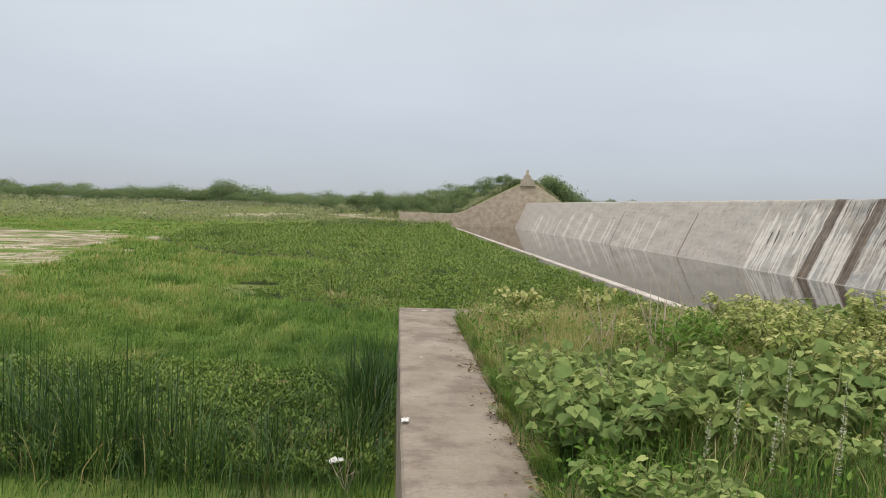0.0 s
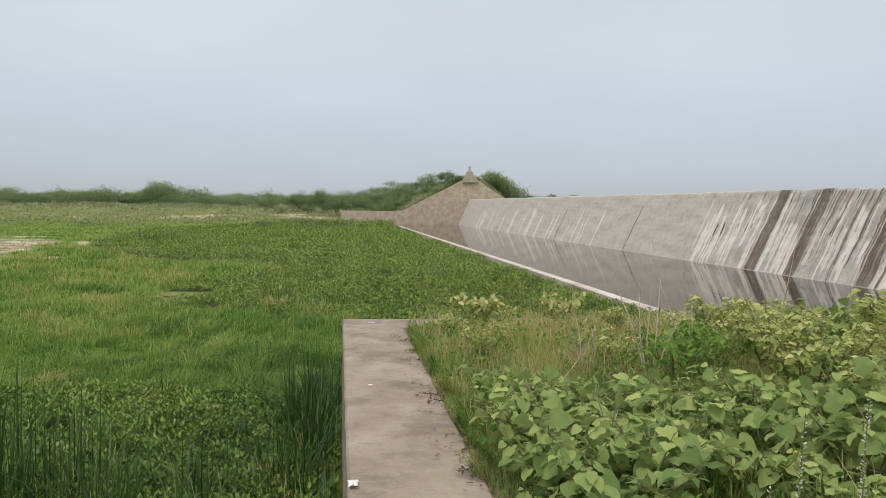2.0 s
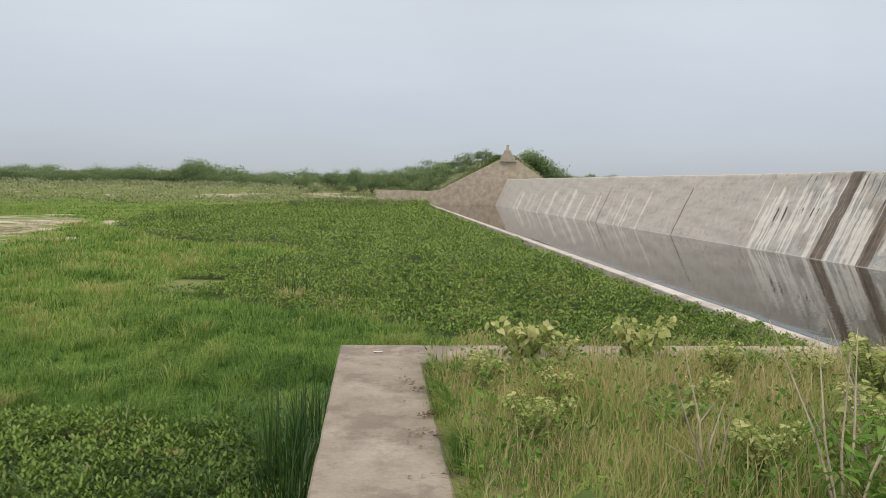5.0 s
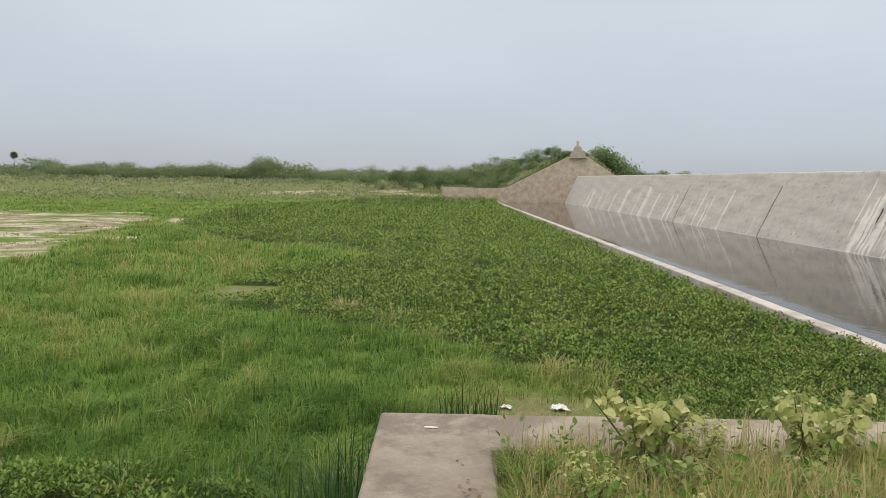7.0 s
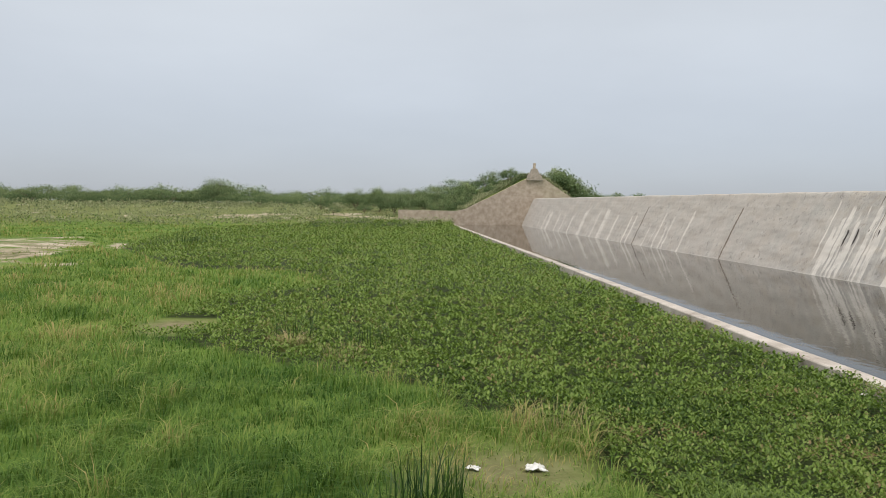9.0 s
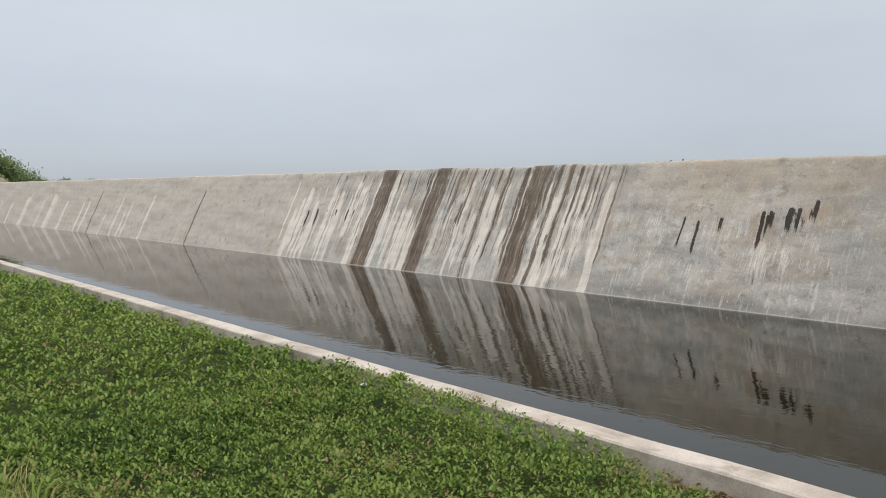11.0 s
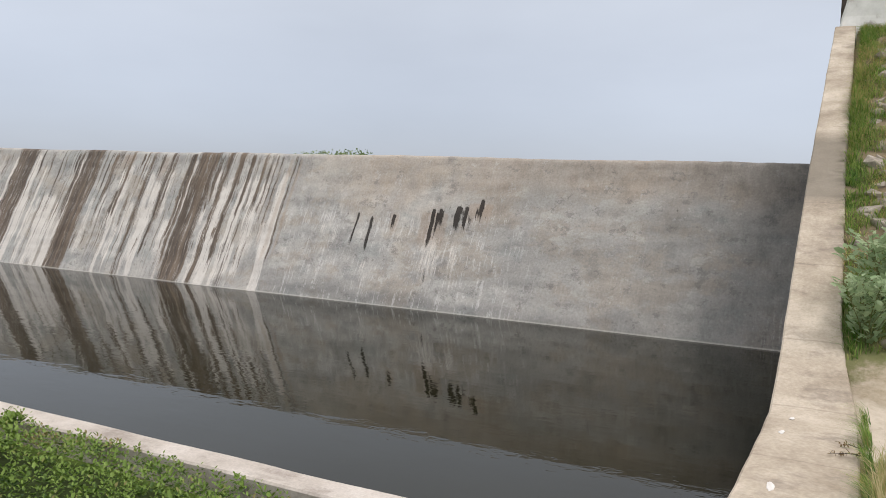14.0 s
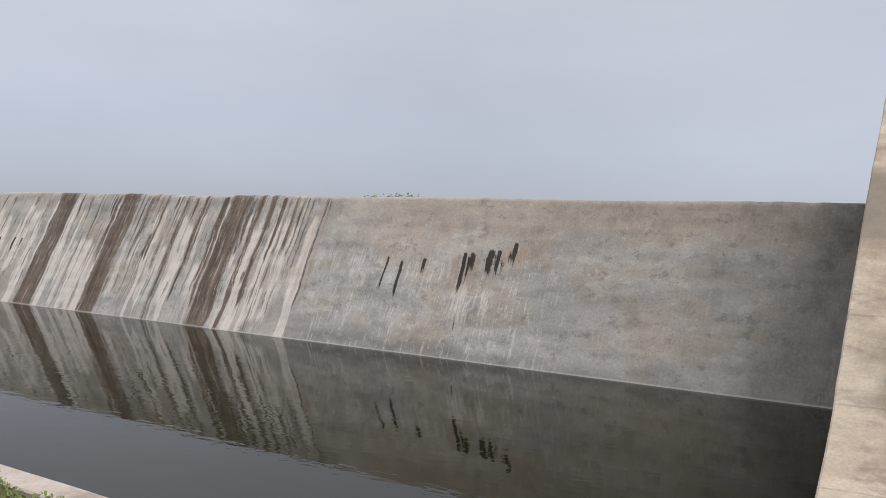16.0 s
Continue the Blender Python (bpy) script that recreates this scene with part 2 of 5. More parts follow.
def mat_leaf(name, stops, rough=0.5, spec=0.35, through=0.25):
    """Leaf colour runs along the stops by the leaf's tone and its own random shift."""
    m, nt, bsdf, pos = begin(name, rough, spec)
    geo = nt.nodes.new("ShaderNodeNewGeometry")
    shift = span(nt, geo.outputs["Random Per Island"], 0, 1, -0.22, 0.22)
    fac = times(nt, attr(nt, "tone"), shift, "ADD")
    grain = span(nt, noise_fac(nt, pos, 25, 3), 0.3, 0.7, -0.05, 0.05)
    col = ramp(nt, times(nt, fac, grain, "ADD"), stops)
    nt.links.new(col, bsdf.inputs["Base Color"])
    out = nt.nodes["Material Output"]
    tr = nt.nodes.new("ShaderNodeBsdfTranslucent")
    nt.links.new(col, tr.inputs["Color"])
    mx = nt.nodes.new("ShaderNodeMixShader")
    mx.inputs[0].default_value = through
    nt.links.new(bsdf.outputs[0], mx.inputs[1])
    nt.links.new(tr.outputs[0], mx.inputs[2])
    nt.links.new(mx.outputs[0], out.inputs["Surface"])
    return m


def mat_plain(name, stops, scale=8, rough=0.8, stretch=None, spec=0.3):
    m, nt, bsdf, pos = begin(name, rough, spec)
    nt.links.new(ramp(nt, noise_fac(nt, pos, scale, 7, stretch, 0.65), stops), bsdf.inputs["Base Color"])
    relief(nt, bsdf, noise_fac(nt, pos, scale * 4, 5), 0.35, 0.01)
    return m


DAM = mat_dam()
WATER = mat_water()
GROUND = mat_ground()
GRASS = mat_leaf("meadow_grass", [(0.0, (0.032, 0.08, 0.016)), (0.32, (0.075, 0.16, 0.03)), (0.58, (0.14, 0.24, 0.045)), (0.82, (0.25, 0.335, 0.078)), (1.0, (0.40, 0.33, 0.14))], 0.6, 0.15, 0.35)
HYACINTH = mat_leaf("hyacinth_leaf", [(0.0, (0.026, 0.07, 0.012)), (0.35, (0.094, 0.16, 0.025)), (0.65, (0.178, 0.27, 0.046)), (0.85, (0.235, 0.33, 0.078)), (1.0, (0.25, 0.19, 0.085))], 0.5, 0.3, 0.25)
REED = mat_leaf("reed_blade", [(0.0, (0.02, 0.05, 0.014)), (0.5, (0.05, 0.115, 0.024)), (0.85, (0.11, 0.18, 0.035)), (1.0, (0.28, 0.22, 0.09))])
MALLOW = mat_leaf("broad_leaf", [(0.0, (0.07, 0.13, 0.04)), (0.4, (0.17, 0.255, 0.085)), (0.75, (0.32, 0.40, 0.14)), (0.95, (0.44, 0.485, 0.18)), (1.0, (0.55, 0.46, 0.10))], 0.8, 0.08, 0.35)
HERB_LEAF = mat_leaf("pale_herb_leaf", [(0.0, (0.10, 0.17, 0.04)), (0.4, (0.22, 0.31, 0.075)), (0.75, (0.41, 0.45, 0.16)), (1.0, (0.60, 0.58, 0.28))], 0.8, 0.08, 0.4)
SEEDHEAD = mat_leaf("pale_seeding_weed", [(0.0, (0.10, 0.14, 0.04)), (0.4, (0.24, 0.26, 0.085)), (0.7, (0.40, 0.36, 0.16)), (1.0, (0.52, 0.43, 0.25))], 0.8, 0.08, 0.35)
BUSH = mat_leaf("dark_shrub_leaf", [(0.0, (0.045, 0.115, 0.018)), (0.5, (0.13, 0.25, 0.04)), (1.0, (0.25, 0.37, 0.075))], 0.55, 0.2, 0.35)
CALOTROPIS = mat_leaf("blue_green_leaf", [(0.0, (0.10, 0.18, 0.085)), (0.5, (0.28, 0.38, 0.20)), (1.0, (0.46, 0.55, 0.34))], 0.6, 0.25, 0.4)
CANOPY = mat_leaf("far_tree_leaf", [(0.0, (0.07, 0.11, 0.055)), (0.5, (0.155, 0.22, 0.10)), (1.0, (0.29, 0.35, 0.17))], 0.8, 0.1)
SCRUB = mat_leaf("grey_scrub_leaf", [(0.0, (0.08, 0.115, 0.05)), (0.5, (0.21, 0.25, 0.125)), (1.0, (0.38, 0.39, 0.23))], 0.8, 0.1)
FLORET = mat_leaf("pale_floret", [(0.0, (0.34, 0.37, 0.22)), (0.5, (0.5, 0.52, 0.38)), (1.0, (0.66, 0.66, 0.55))], 0.8, 0.1)
STRAW = mat_leaf("dry_straw", [(0.0, (0.16, 0.11, 0.06)), (0.5, (0.33, 0.25, 0.14)), (1.0, (0.52, 0.44, 0.29))], 0.8, 0.15)
BARK = mat_plain("bark", [(0.3, (0.09, 0.065, 0.045)), (0.7, (0.2, 0.155, 0.11))], 10, 0.9, (1, 1, 0.2))
STEM = mat_plain("green_stem", [(0.3, (0.12, 0.15, 0.05)), (0.7, (0.24, 0.25, 0.11))], 12)
TWIG = mat_plain("dry_twig", [(0.3, (0.30, 0.24, 0.17)), (0.7, (0.52, 0.45, 0.35))], 14)
STONE = mat_plain("pitching_stone", [(0.3, (0.20, 0.17, 0.14)), (0.55, (0.33, 0.29, 0.24)), (0.75, (0.44, 0.40, 0.34))], 5)
LIMEWASH = mat_plain("peeling_limewash", [(0.36, (0.34, 0.31, 0.28)), (0.46, (0.62, 0.61, 0.58)), (0.7, (0.78, 0.77, 0.74))], 2.2)
SLOT = mat_plain("dark_weathered_wood", [(0.3, (0.035, 0.028, 0.024)), (0.7, (0.10, 0.08, 0.07))], 9)
PLASTIC = mat_plain("white_plastic", [(0.3, (0.62, 0.62, 0.6)), (0.7, (0.84, 0.84, 0.82))], 12, 0.5)
PAINT = mat_plain("white_splash", [(0.3, (0.56, 0.53, 0.50)), (0.7, (0.76, 0.74, 0.71))], 12, 0.7)

# ---- mesh helpers ----


def mesh_object(name, verts, faces, material, parent=None, attrs=None, label="", smooth=False):
    me = bpy.data.meshes.new(name)
    verts = np.asarray(verts, dtype=np.float32).reshape(-1, 3)
    if isinstance(faces, np.ndarray):
        n, k = faces.shape
        me.vertices.add(len(verts))
        me.vertices.foreach_set("co", verts.ravel())
        me.loops.add(n * k)
        me.loops.foreach_set("vertex_index", faces.astype(np.int32).ravel())
        me.polygons.add(n)
        me.polygons.foreach_set("loop_start", np.arange(0, n * k, k, dtype=np.int32))
        me.polygons.foreach_set("loop_total", np.full(n, k, dtype=np.int32))
        me.update(calc_edges=True)
    else:
        me.from_pydata(verts.tolist(), [], faces)
        me.update()
    for key, values in (attrs or {}).items():
        me.attributes.new(key, "FLOAT", "POINT").data.foreach_set("value", np.asarray(values, dtype=np.float32))
    if smooth:
        me.polygons.foreach_set("use_smooth", np.ones(len(me.polygons), dtype=bool))
    me.materials.append(material)
    ob = new(name, me)
    if parent is not None:
        ob.parent = parent
    if label:
        tagged(ob, label)
    return ob


def part(name, bm, material, parent, label=""):
    me = bpy.data.meshes.new(name)
    bm.to_mesh(me)
    bm.free()
    me.materials.append(material)
    ob = new(name, me)
    ob.parent = parent
    if label:
        tagged(ob, label)
    return ob


def grid_faces(nu, nv):
    i, j = np.meshgrid(np.arange(nu - 1), np.arange(nv - 1), indexing="ij")
    a = (i * nv + j).ravel()
    return np.stack([a, a + nv, a + nv + 1, a + 1], 1)


def wobble(p, scale, amount):
    return amount * noise.noise(Vector(p) * scale)


def loft(name, stations, material, parent=None, label="", flip=False):
    """Rings of equal length, joined one to the next, with closed ends."""
    n, k = len(stations), len(stations[0])
    verts = [v for ring in stations for v in ring]
    faces = []
    for i in range(n - 1):
        for j in range(k):
            f = [i * k + j, i * k + (j + 1) % k, (i + 1) * k + (j + 1) % k, (i + 1) * k + j]
            faces.append(f[::-1] if flip else f)
    ends = [list(range(k))[::-1], list(range((n - 1) * k, n * k))]
    faces += [e[::-1] for e in ends] if flip else ends
    return mesh_object(name, verts, faces, material, parent, None, label)


def tube(path, radii, sides=6):
    """Vertices and faces of a tapered tube along a path."""
    verts, faces = [], []
    for i, (p, r) in enumerate(zip(path, radii)):
        a = Vector(path[max(i - 1, 0)])
        b = Vector(path[min(i + 1, len(path) - 1)])
        q = (b - a).to_track_quat("Z", "Y")
        for s in range(sides):
            t = 2 * math.pi * s / sides
            verts.append(tuple(Vector(p) + q @ Vector((r * math.cos(t), r * math.sin(t), 0))))
    for i in range(len(path) - 1):
        for s in range(sides):
            faces.append([i * sides + s, i * sides + (s + 1) % sides, (i + 1) * sides + (s + 1) % sides, (i + 1) * sides + s])
    faces.append(list(range(sides))[::-1])
    faces.append(list(range((len(path) - 1) * sides, len(path) * sides)))
    return verts, faces


def joined(pieces):
    verts, faces = [], []
    for v, f in pieces:
        n = len(verts)
        verts += v
        faces += [[i + n for i in face] for face in f]
    return verts, faces


rng = np.random.default_rng(7)


def unit(v):
    return v / np.maximum(np.linalg.norm(v, axis=-1, keepdims=True), 1e-9)


def blades(base, height, width, lean, turn=None):
    """Bent grass blades: five vertices and a quad with a tip each."""
    n = len(base)
    turn = rng.uniform(0, 2 * np.pi, n) if turn is None else turn
    out = np.stack([np.cos(turn), np.sin(turn), 0 * turn], 1)
    side = np.stack([-np.sin(turn), np.cos(turn), 0 * turn], 1) * (width / 2)[:, None]
    up = np.array([0, 0, 1.0])
    mid = base + up * (height * 0.6)[:, None] + out * (lean * height * 0.28)[:, None]
    tip = base + up * (height * (1 - 0.25 * np.minimum(lean, 2)))[:, None] + out * (lean * height * 0.9)[:, None]
    v = np.stack([base - side, base + side, mid + side * 0.8, mid - side * 0.8, tip], 1).reshape(-1, 3)
    o = (np.arange(n) * 5)[:, None]
    tris = np.concatenate([o + [0, 1, 2], o + [0, 2, 3], o + [3, 2, 4]])
    return v, tris


def leaves(base, way, normal, length, width, fold=0.25):
    """Pointed oval leaves, folded along the rib: six vertices and two quads each."""
    n = len(base)
    way = unit(way)
    side = unit(np.cross(way, normal))
    nor = np.cross(side, way)
    L, W = length[:, None], width[:, None] / 2
    lift = nor * W * fold
    pts = [base, base + way * L * 0.3 + side * W + lift, base + way * L * 0.68 + side * W * 0.85 + lift,
           base + way * L - nor * L * 0.12, base + way * L * 0.68 - side * W * 0.85 + lift, base + way * L * 0.3 - side * W + lift]
    v = np.stack(pts, 1).reshape(-1, 3)
    o = (np.arange(n) * 6)[:, None]
    return v, np.concatenate([o + [0, 1, 2, 3], o + [0, 3, 4, 5]])


def arching(base, height, width, bend, turn):
    """Long blades that arch over towards the tip: nine vertices and seven triangles each."""
    n = len(base)
    out = np.stack([np.cos(turn), np.sin(turn), 0 * turn], 1)
    side = np.stack([-np.sin(turn), np.cos(turn), 0 * turn], 1) * (width / 2)[:, None]
    up = np.array([0, 0, 1.0])
    pts = []
    for s, w in ((0, 1.0), (0.35, 1.0), (0.65, 0.85), (0.86, 0.5), (1.0, 0)):
        c = base + up * (height * (s - 0.42 * bend * s ** 3))[:, None] + out * (height * bend * 0.9 * s ** 2.2)[:, None]
        pts += [c - side * w, c + side * w] if w else [c]
    v = np.stack(pts, 1).reshape(-1, 3)
    o = (np.arange(n) * 9)[:, None]
    tris = [o + t for k in (0, 2, 4) for t in ([k, k + 1, k + 3], [k, k + 3, k + 2])] + [o + [6, 7, 8]]
    return v, np.concatenate(tris)


def kites(base, way, normal, length, width, fold=0.25):
    """Plain far-off leaves: four vertices and two triangles each."""
    n = len(base)
    way = unit(way)
    side = unit(np.cross(way, normal))
    nor = np.cross(side, way)
    L, W = length[:, None], width[:, None] / 2
    mid = base + way * L * 0.55 + nor * W * fold
    v = np.stack([base, mid + side * W, base + way * L, mid - side * W], 1).reshape(-1, 3)
    o = (np.arange(n) * 4)[:, None]
    return v, np.concatenate([o + [0, 1, 2], o + [0, 2, 3]])


def inside(poly, x, y):
    poly = np.asarray(poly, float)
    hit = np.zeros(len(x), bool)
    x1, y1 = poly[-1]
    for x2, y2 in poly:
        cross = ((y1 > y) != (y2 > y)) & (x < (x2 - x1) * (y - y1) / (y2 - y1 + 1e-12) + x1)
        hit ^= cross
        x1, y1 = x2, y2
    return hit


def waves(x, y, seed, size):
    """A cheap smooth field between -1 and 1."""
    r = np.random.default_rng(seed)
    total = 0 * x
    for _ in range(7):
        a, k, ph = r.uniform(0, 2 * np.pi), r.uniform(0.5, 2.2) / size, r.uniform(0, 2 * np.pi)
        total = total + np.sin((x * np.cos(a) + y * np.sin(a)) * k * 2 * np.pi + ph)
    return total / 3.2


def fan_points(n, centre, r0, r1, a0, a1):
    """Points thinning out with the square of the distance from a centre; angles from +y towards +x."""
    r = r0 * (r1 / r0) ** rng.random(n)
    a = np.radians(rng.uniform(a0, a1, n))
    return centre[0] + r * np.sin(a), centre[1] + r * np.cos(a), r


# ---- plan ----
WALL_W = 0.69          # width of the wall tops that are walked on
SILL_X0, SILL_X1, SILL_Z = 7.69, 8.05, -1.13
WATER_Z = -1.17
DAM_LEN = 110.7
FAR_Y = 110.7
PROFILE_NEAR = [(0.69, 0.0), (8.6, 0.0), (9.5, 0.22), (18.2, 4.6), (20.4, 4.6), (27.5, 1.0)]
PROFILE_FAR = [(0.2, 0.78), (8.2, 0.72), (9.6, 1.0), (18.0, 5.35), (20.7, 5.4), (27.4, 1.0)]
# the near wing wall narrows where it starts to climb, and bears off slightly
NEAR_EDGES = (([0.69, 5.6, 8.6, 10.0, 13, 18.2, 28], [-0.68, -0.67, -0.60, -0.42, -0.27, -0.12, 0.05]), ([0.69, 8, 11, 13, 18.2, 28], [0, -0.02, 0.08, 0.13, 0.21, 0.35]))
HY_MAIN = [(3.2, 0.1), (3.1, 4), (2.75, 5.7), (3.0, 6.9), (1.4, 8), (0.8, 9.6), (-0.5, 10.5), (-1.7, 11.4), (-4.1, 13.6), (-5.8, 14.9), (-5.5, 17.5), (-5, 22.8),
           (-1.8, 27.4), (-4.6, 33), (-10.4, 35.4), (-17.5, 50), (-21, 85), (-8, 110), (7.5, 110), (7.5, 0.1)]
HY_NEAR = [(-7, 2.9), (-4, 2.3), (-2.7, 2.5), (-0.9, 1.8), (-0.05, 2.3), (-0.05, -2.8), (-4, -2.8), (-7, -0.8)]
SAND = [(-60, 66), (-36, 62), (-26, 61), (-19.2, 53), (-18.5, 45), (-15.8, 35), (-14.6, 28), (-13.6, 22), (-16, 18), (-30, 24), (-60, 40)]


def profile_z(prof, x):
    return np.interp(x, [p[0] for p in prof], [p[1] for p in prof])


def ground_z(x, y):
    x, y = np.asarray(x, float), np.asarray(y, float)
    z = -1.5 + 0.06 * waves(x, y, 3, 9) + 0.10 * np.clip((x - 2) / 4, 0, 1) * np.clip((y + 1) / 7, 0, 1)
    # far bank on the meadow side
    far = np.clip((y - 92 - 0.25 * x) / 50, 0, 1)
    z = z + np.where(x < 9, far * far * (3 - 2 * far) * 2.2, 0)
    # ground climbing towards the start of the walk
    rise = np.clip((-3.0 - y) / 6.5, 0, 1) * np.clip((x + 9) / 3, 0, 1)
    z = np.where((x < 0.36) & (y < -3), z + rise * 1.05, z)
    fill = (x > 0.36) & (y < np.where(x > 9.4, -0.1, -0.36))
    z = np.where(fill, profile_z(PROFILE_NEAR, x) - 0.05 + 0.025 * waves(x, y, 5, 1.7), z)
    bund = (x > 9) & (y > FAR_Y + 0.36)
    z = np.where(bund, profile_z(PROFILE_FAR, x) - 0.15 + 0.25 * waves(x, y, 6, 12), z)
    pool = (x > 7.8) & (y >= np.where(x > 9.4, -0.1, -0.36)) & (y <= FAR_Y + 0.36)
    return np.where(pool, np.where(x > 19.7, 0.6, -2.6), z)


# ---- ground, pool, walls, dam ----
gx = np.unique(np.concatenate([np.linspace(-1800, -120, 12), np.linspace(-120, -30, 31), np.linspace(-30, 0.3, 102), [0.42], np.linspace(0.6, 7.7, 36), [7.9], np.linspace(8.2, 30, 56), np.linspace(31, 140, 40), np.linspace(140, 1800, 12), [19.6, 19.8]]))
gy = np.unique(np.concatenate([np.linspace(-900, -30, 10), np.linspace(-30, -0.45, 100), [-0.3, -0.15, -0.05], np.linspace(0, 40, 110), np.linspace(40, 110, 90), [110.95, 111.15], np.linspace(112, 220, 60), np.linspace(220, 2600, 14)]))
GX, GY = np.meshgrid(gx, gy, indexing="ij")
GZ = ground_z(GX, GY)
SX, SY = (GX + 2.5 * waves(GX, GY, 15, 9)).ravel(), (GY + 4 * waves(GX, GY, 16, 12)).ravel()
sand = inside(SAND, SX, SY) * 0.62
sand = np.maximum(sand, np.clip(1 - np.abs((GY - 118 - 0.3 * GX + 4 * waves(GX, GY, 9, 25)) / 6), 0, 1).ravel() * ((GX < 2) & (GX > -70)).ravel() * 0.62)
sand = np.maximum(sand, np.clip(1 - np.abs((GY - 140 - 0.3 * GX) / 5), 0, 1).ravel() * ((GX < -5) & (GX > -60)).ravel() * 0.6)
sand = np.maximum(sand, np.exp(-(((GX - 8.7) / 0.8) ** 2 + ((GY + 1.2) / 0.7) ** 2)).ravel() * 1.2)
rag = 0.8 * waves(GX, GY, 151, 2.5)
bare = np.where((GX > 0.36) & (GY < -0.36), 0.7 * np.clip((13 - GX + rag) / 4, 0.25, 1), 0).ravel()
bare = np.maximum(bare, ((GX < 0.36) * 0.7 * np.clip((-2.4 - GY + rag) / 2, 0, 1) * np.clip((GX + 9 + 2 * rag) / 4, 0, 1)).ravel())
bare = np.maximum(bare, ((GX > 9.2) * (GX < 24) * (GY < 0) * np.clip((GY + 6.5 + 2 * rag) / 4, 0, 1) * np.clip((GX - 9.2 + rag) / 1.5, 0, 1)).ravel())
bare = np.maximum(bare, np.exp(-(((GX - 1.7) / 1.3) ** 2 + ((GY - 5.3) / 1.1) ** 2)).ravel() * 0.7)
bare = np.maximum(bare, np.exp(-(((GX + 4.9) / 0.9) ** 2 + ((GY - 16.0) / 1.2) ** 2)).ravel() * 0.9)
bare = np.maximum(bare, (0.4 * np.clip((GY - 98 - 0.25 * GX + 5 * waves(GX, GY, 18, 20)) / 12, 0, 1) * (GX < 9)).ravel())
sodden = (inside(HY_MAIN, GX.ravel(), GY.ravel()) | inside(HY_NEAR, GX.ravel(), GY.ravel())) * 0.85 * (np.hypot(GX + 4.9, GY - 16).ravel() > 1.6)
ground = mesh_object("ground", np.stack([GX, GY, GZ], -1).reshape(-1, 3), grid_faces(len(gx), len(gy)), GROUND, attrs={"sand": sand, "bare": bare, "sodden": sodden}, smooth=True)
tagged(ground, "green marshy meadow ground with bare sandy patches", "ground", kind="structure")

wx = np.linspace(8.0, 18.2, 8)
wy = np.linspace(-0.02, FAR_Y + 0.02, 40)
WX, WY = np.meshgrid(wx, wy, indexing="ij")
water = mesh_object("water", np.stack([WX, WY, 0 * WX + WATER_Z], -1).reshape(-1, 3), grid_faces(len(wx), len(wy)), WATER, smooth=True)
tagged(water, "still murky brown-green water in the stilling pool", "water", kind="structure")


def wall_along_x(name, prof, y0, y1, bottom, material, step=0.3, edges=None):
    xs = np.unique(np.concatenate([np.arange(prof[0][0], prof[-1][0], step), [p[0] for p in prof]]))
    rings = []
    for x in xs:
        z = float(profile_z(prof, x))
        e0, e1 = wobble((x, y0, 1), 3.1, 0.009), wobble((x, y1, 5), 3.1, 0.009)
        if edges:
            e0 += float(np.interp(x, *edges[0])) - y0
            e1 += float(np.interp(x, *edges[1])) - y1
        zz = z + wobble((x, 3, 3), 0.8, 0.008) * float(np.clip(x - 0.8, 0, 1))
        rings.append([(x, y0 + e0, bottom), (x, y0 + e0, zz - 0.014), (x, y0 + e0 + 0.014, zz), (x, (y0 + e0 + y1 + e1) / 2, zz + 0.004),
                      (x, y1 + e1 - 0.014, zz), (x, y1 + e1, zz - 0.014), (x, y1 + e1, bottom)])
    return loft(name, rings, material, flip=True)


def strip_wall():
    rings = []
    for y in np.concatenate([np.arange(-17, -0.8, 0.25), [-0.69, -0.65, -0.35, 0.0]]):
        e0, e1 = wobble((0, y, 1), 3.1, 0.009), wobble((0.7, y, 5), 3.1, 0.009)
        z = wobble((3, y, 3), 0.8, 0.008) * float(np.clip(-y - 0.8, 0, 1))
        bevel = 0.0 if y > -0.66 else 0.014
        e1 = 0.0 if y > -0.66 else e1
        rings.append([(e0, y, -2.2), (e0, y, z - 0.014), (e0 + 0.014, y, z), (WALL_W / 2, y, z + 0.004 * (bevel > 0)), (WALL_W + e1 - 0.014, y, z), (WALL_W + e1, y, z - bevel), (WALL_W + e1, y, -2.2)])
    return loft("wall_walkway", rings, PATH_CONCRETE, flip=False)


tagged(strip_wall(), "worn buff concrete wall top used as a footpath", "wall", kind="structure")
wing_near = wall_along_x("wing_wall_near", PROFILE_NEAR, -WALL_W, 0.0, -3.2, PATH_CONCRETE, edges=NEAR_EDGES)
tagged(wing_near, "concrete wing wall, flat and then ramping up the bund", "wall", kind="structure")
wing_far = wall_along_x("wing_wall_far", PROFILE_FAR, FAR_Y, FAR_Y + WALL_W, -3.2, WING_CONCRETE, 0.8)
tagged(wing_far, "brownish concrete wing wall at the dam's far end", "wall", kind="structure")


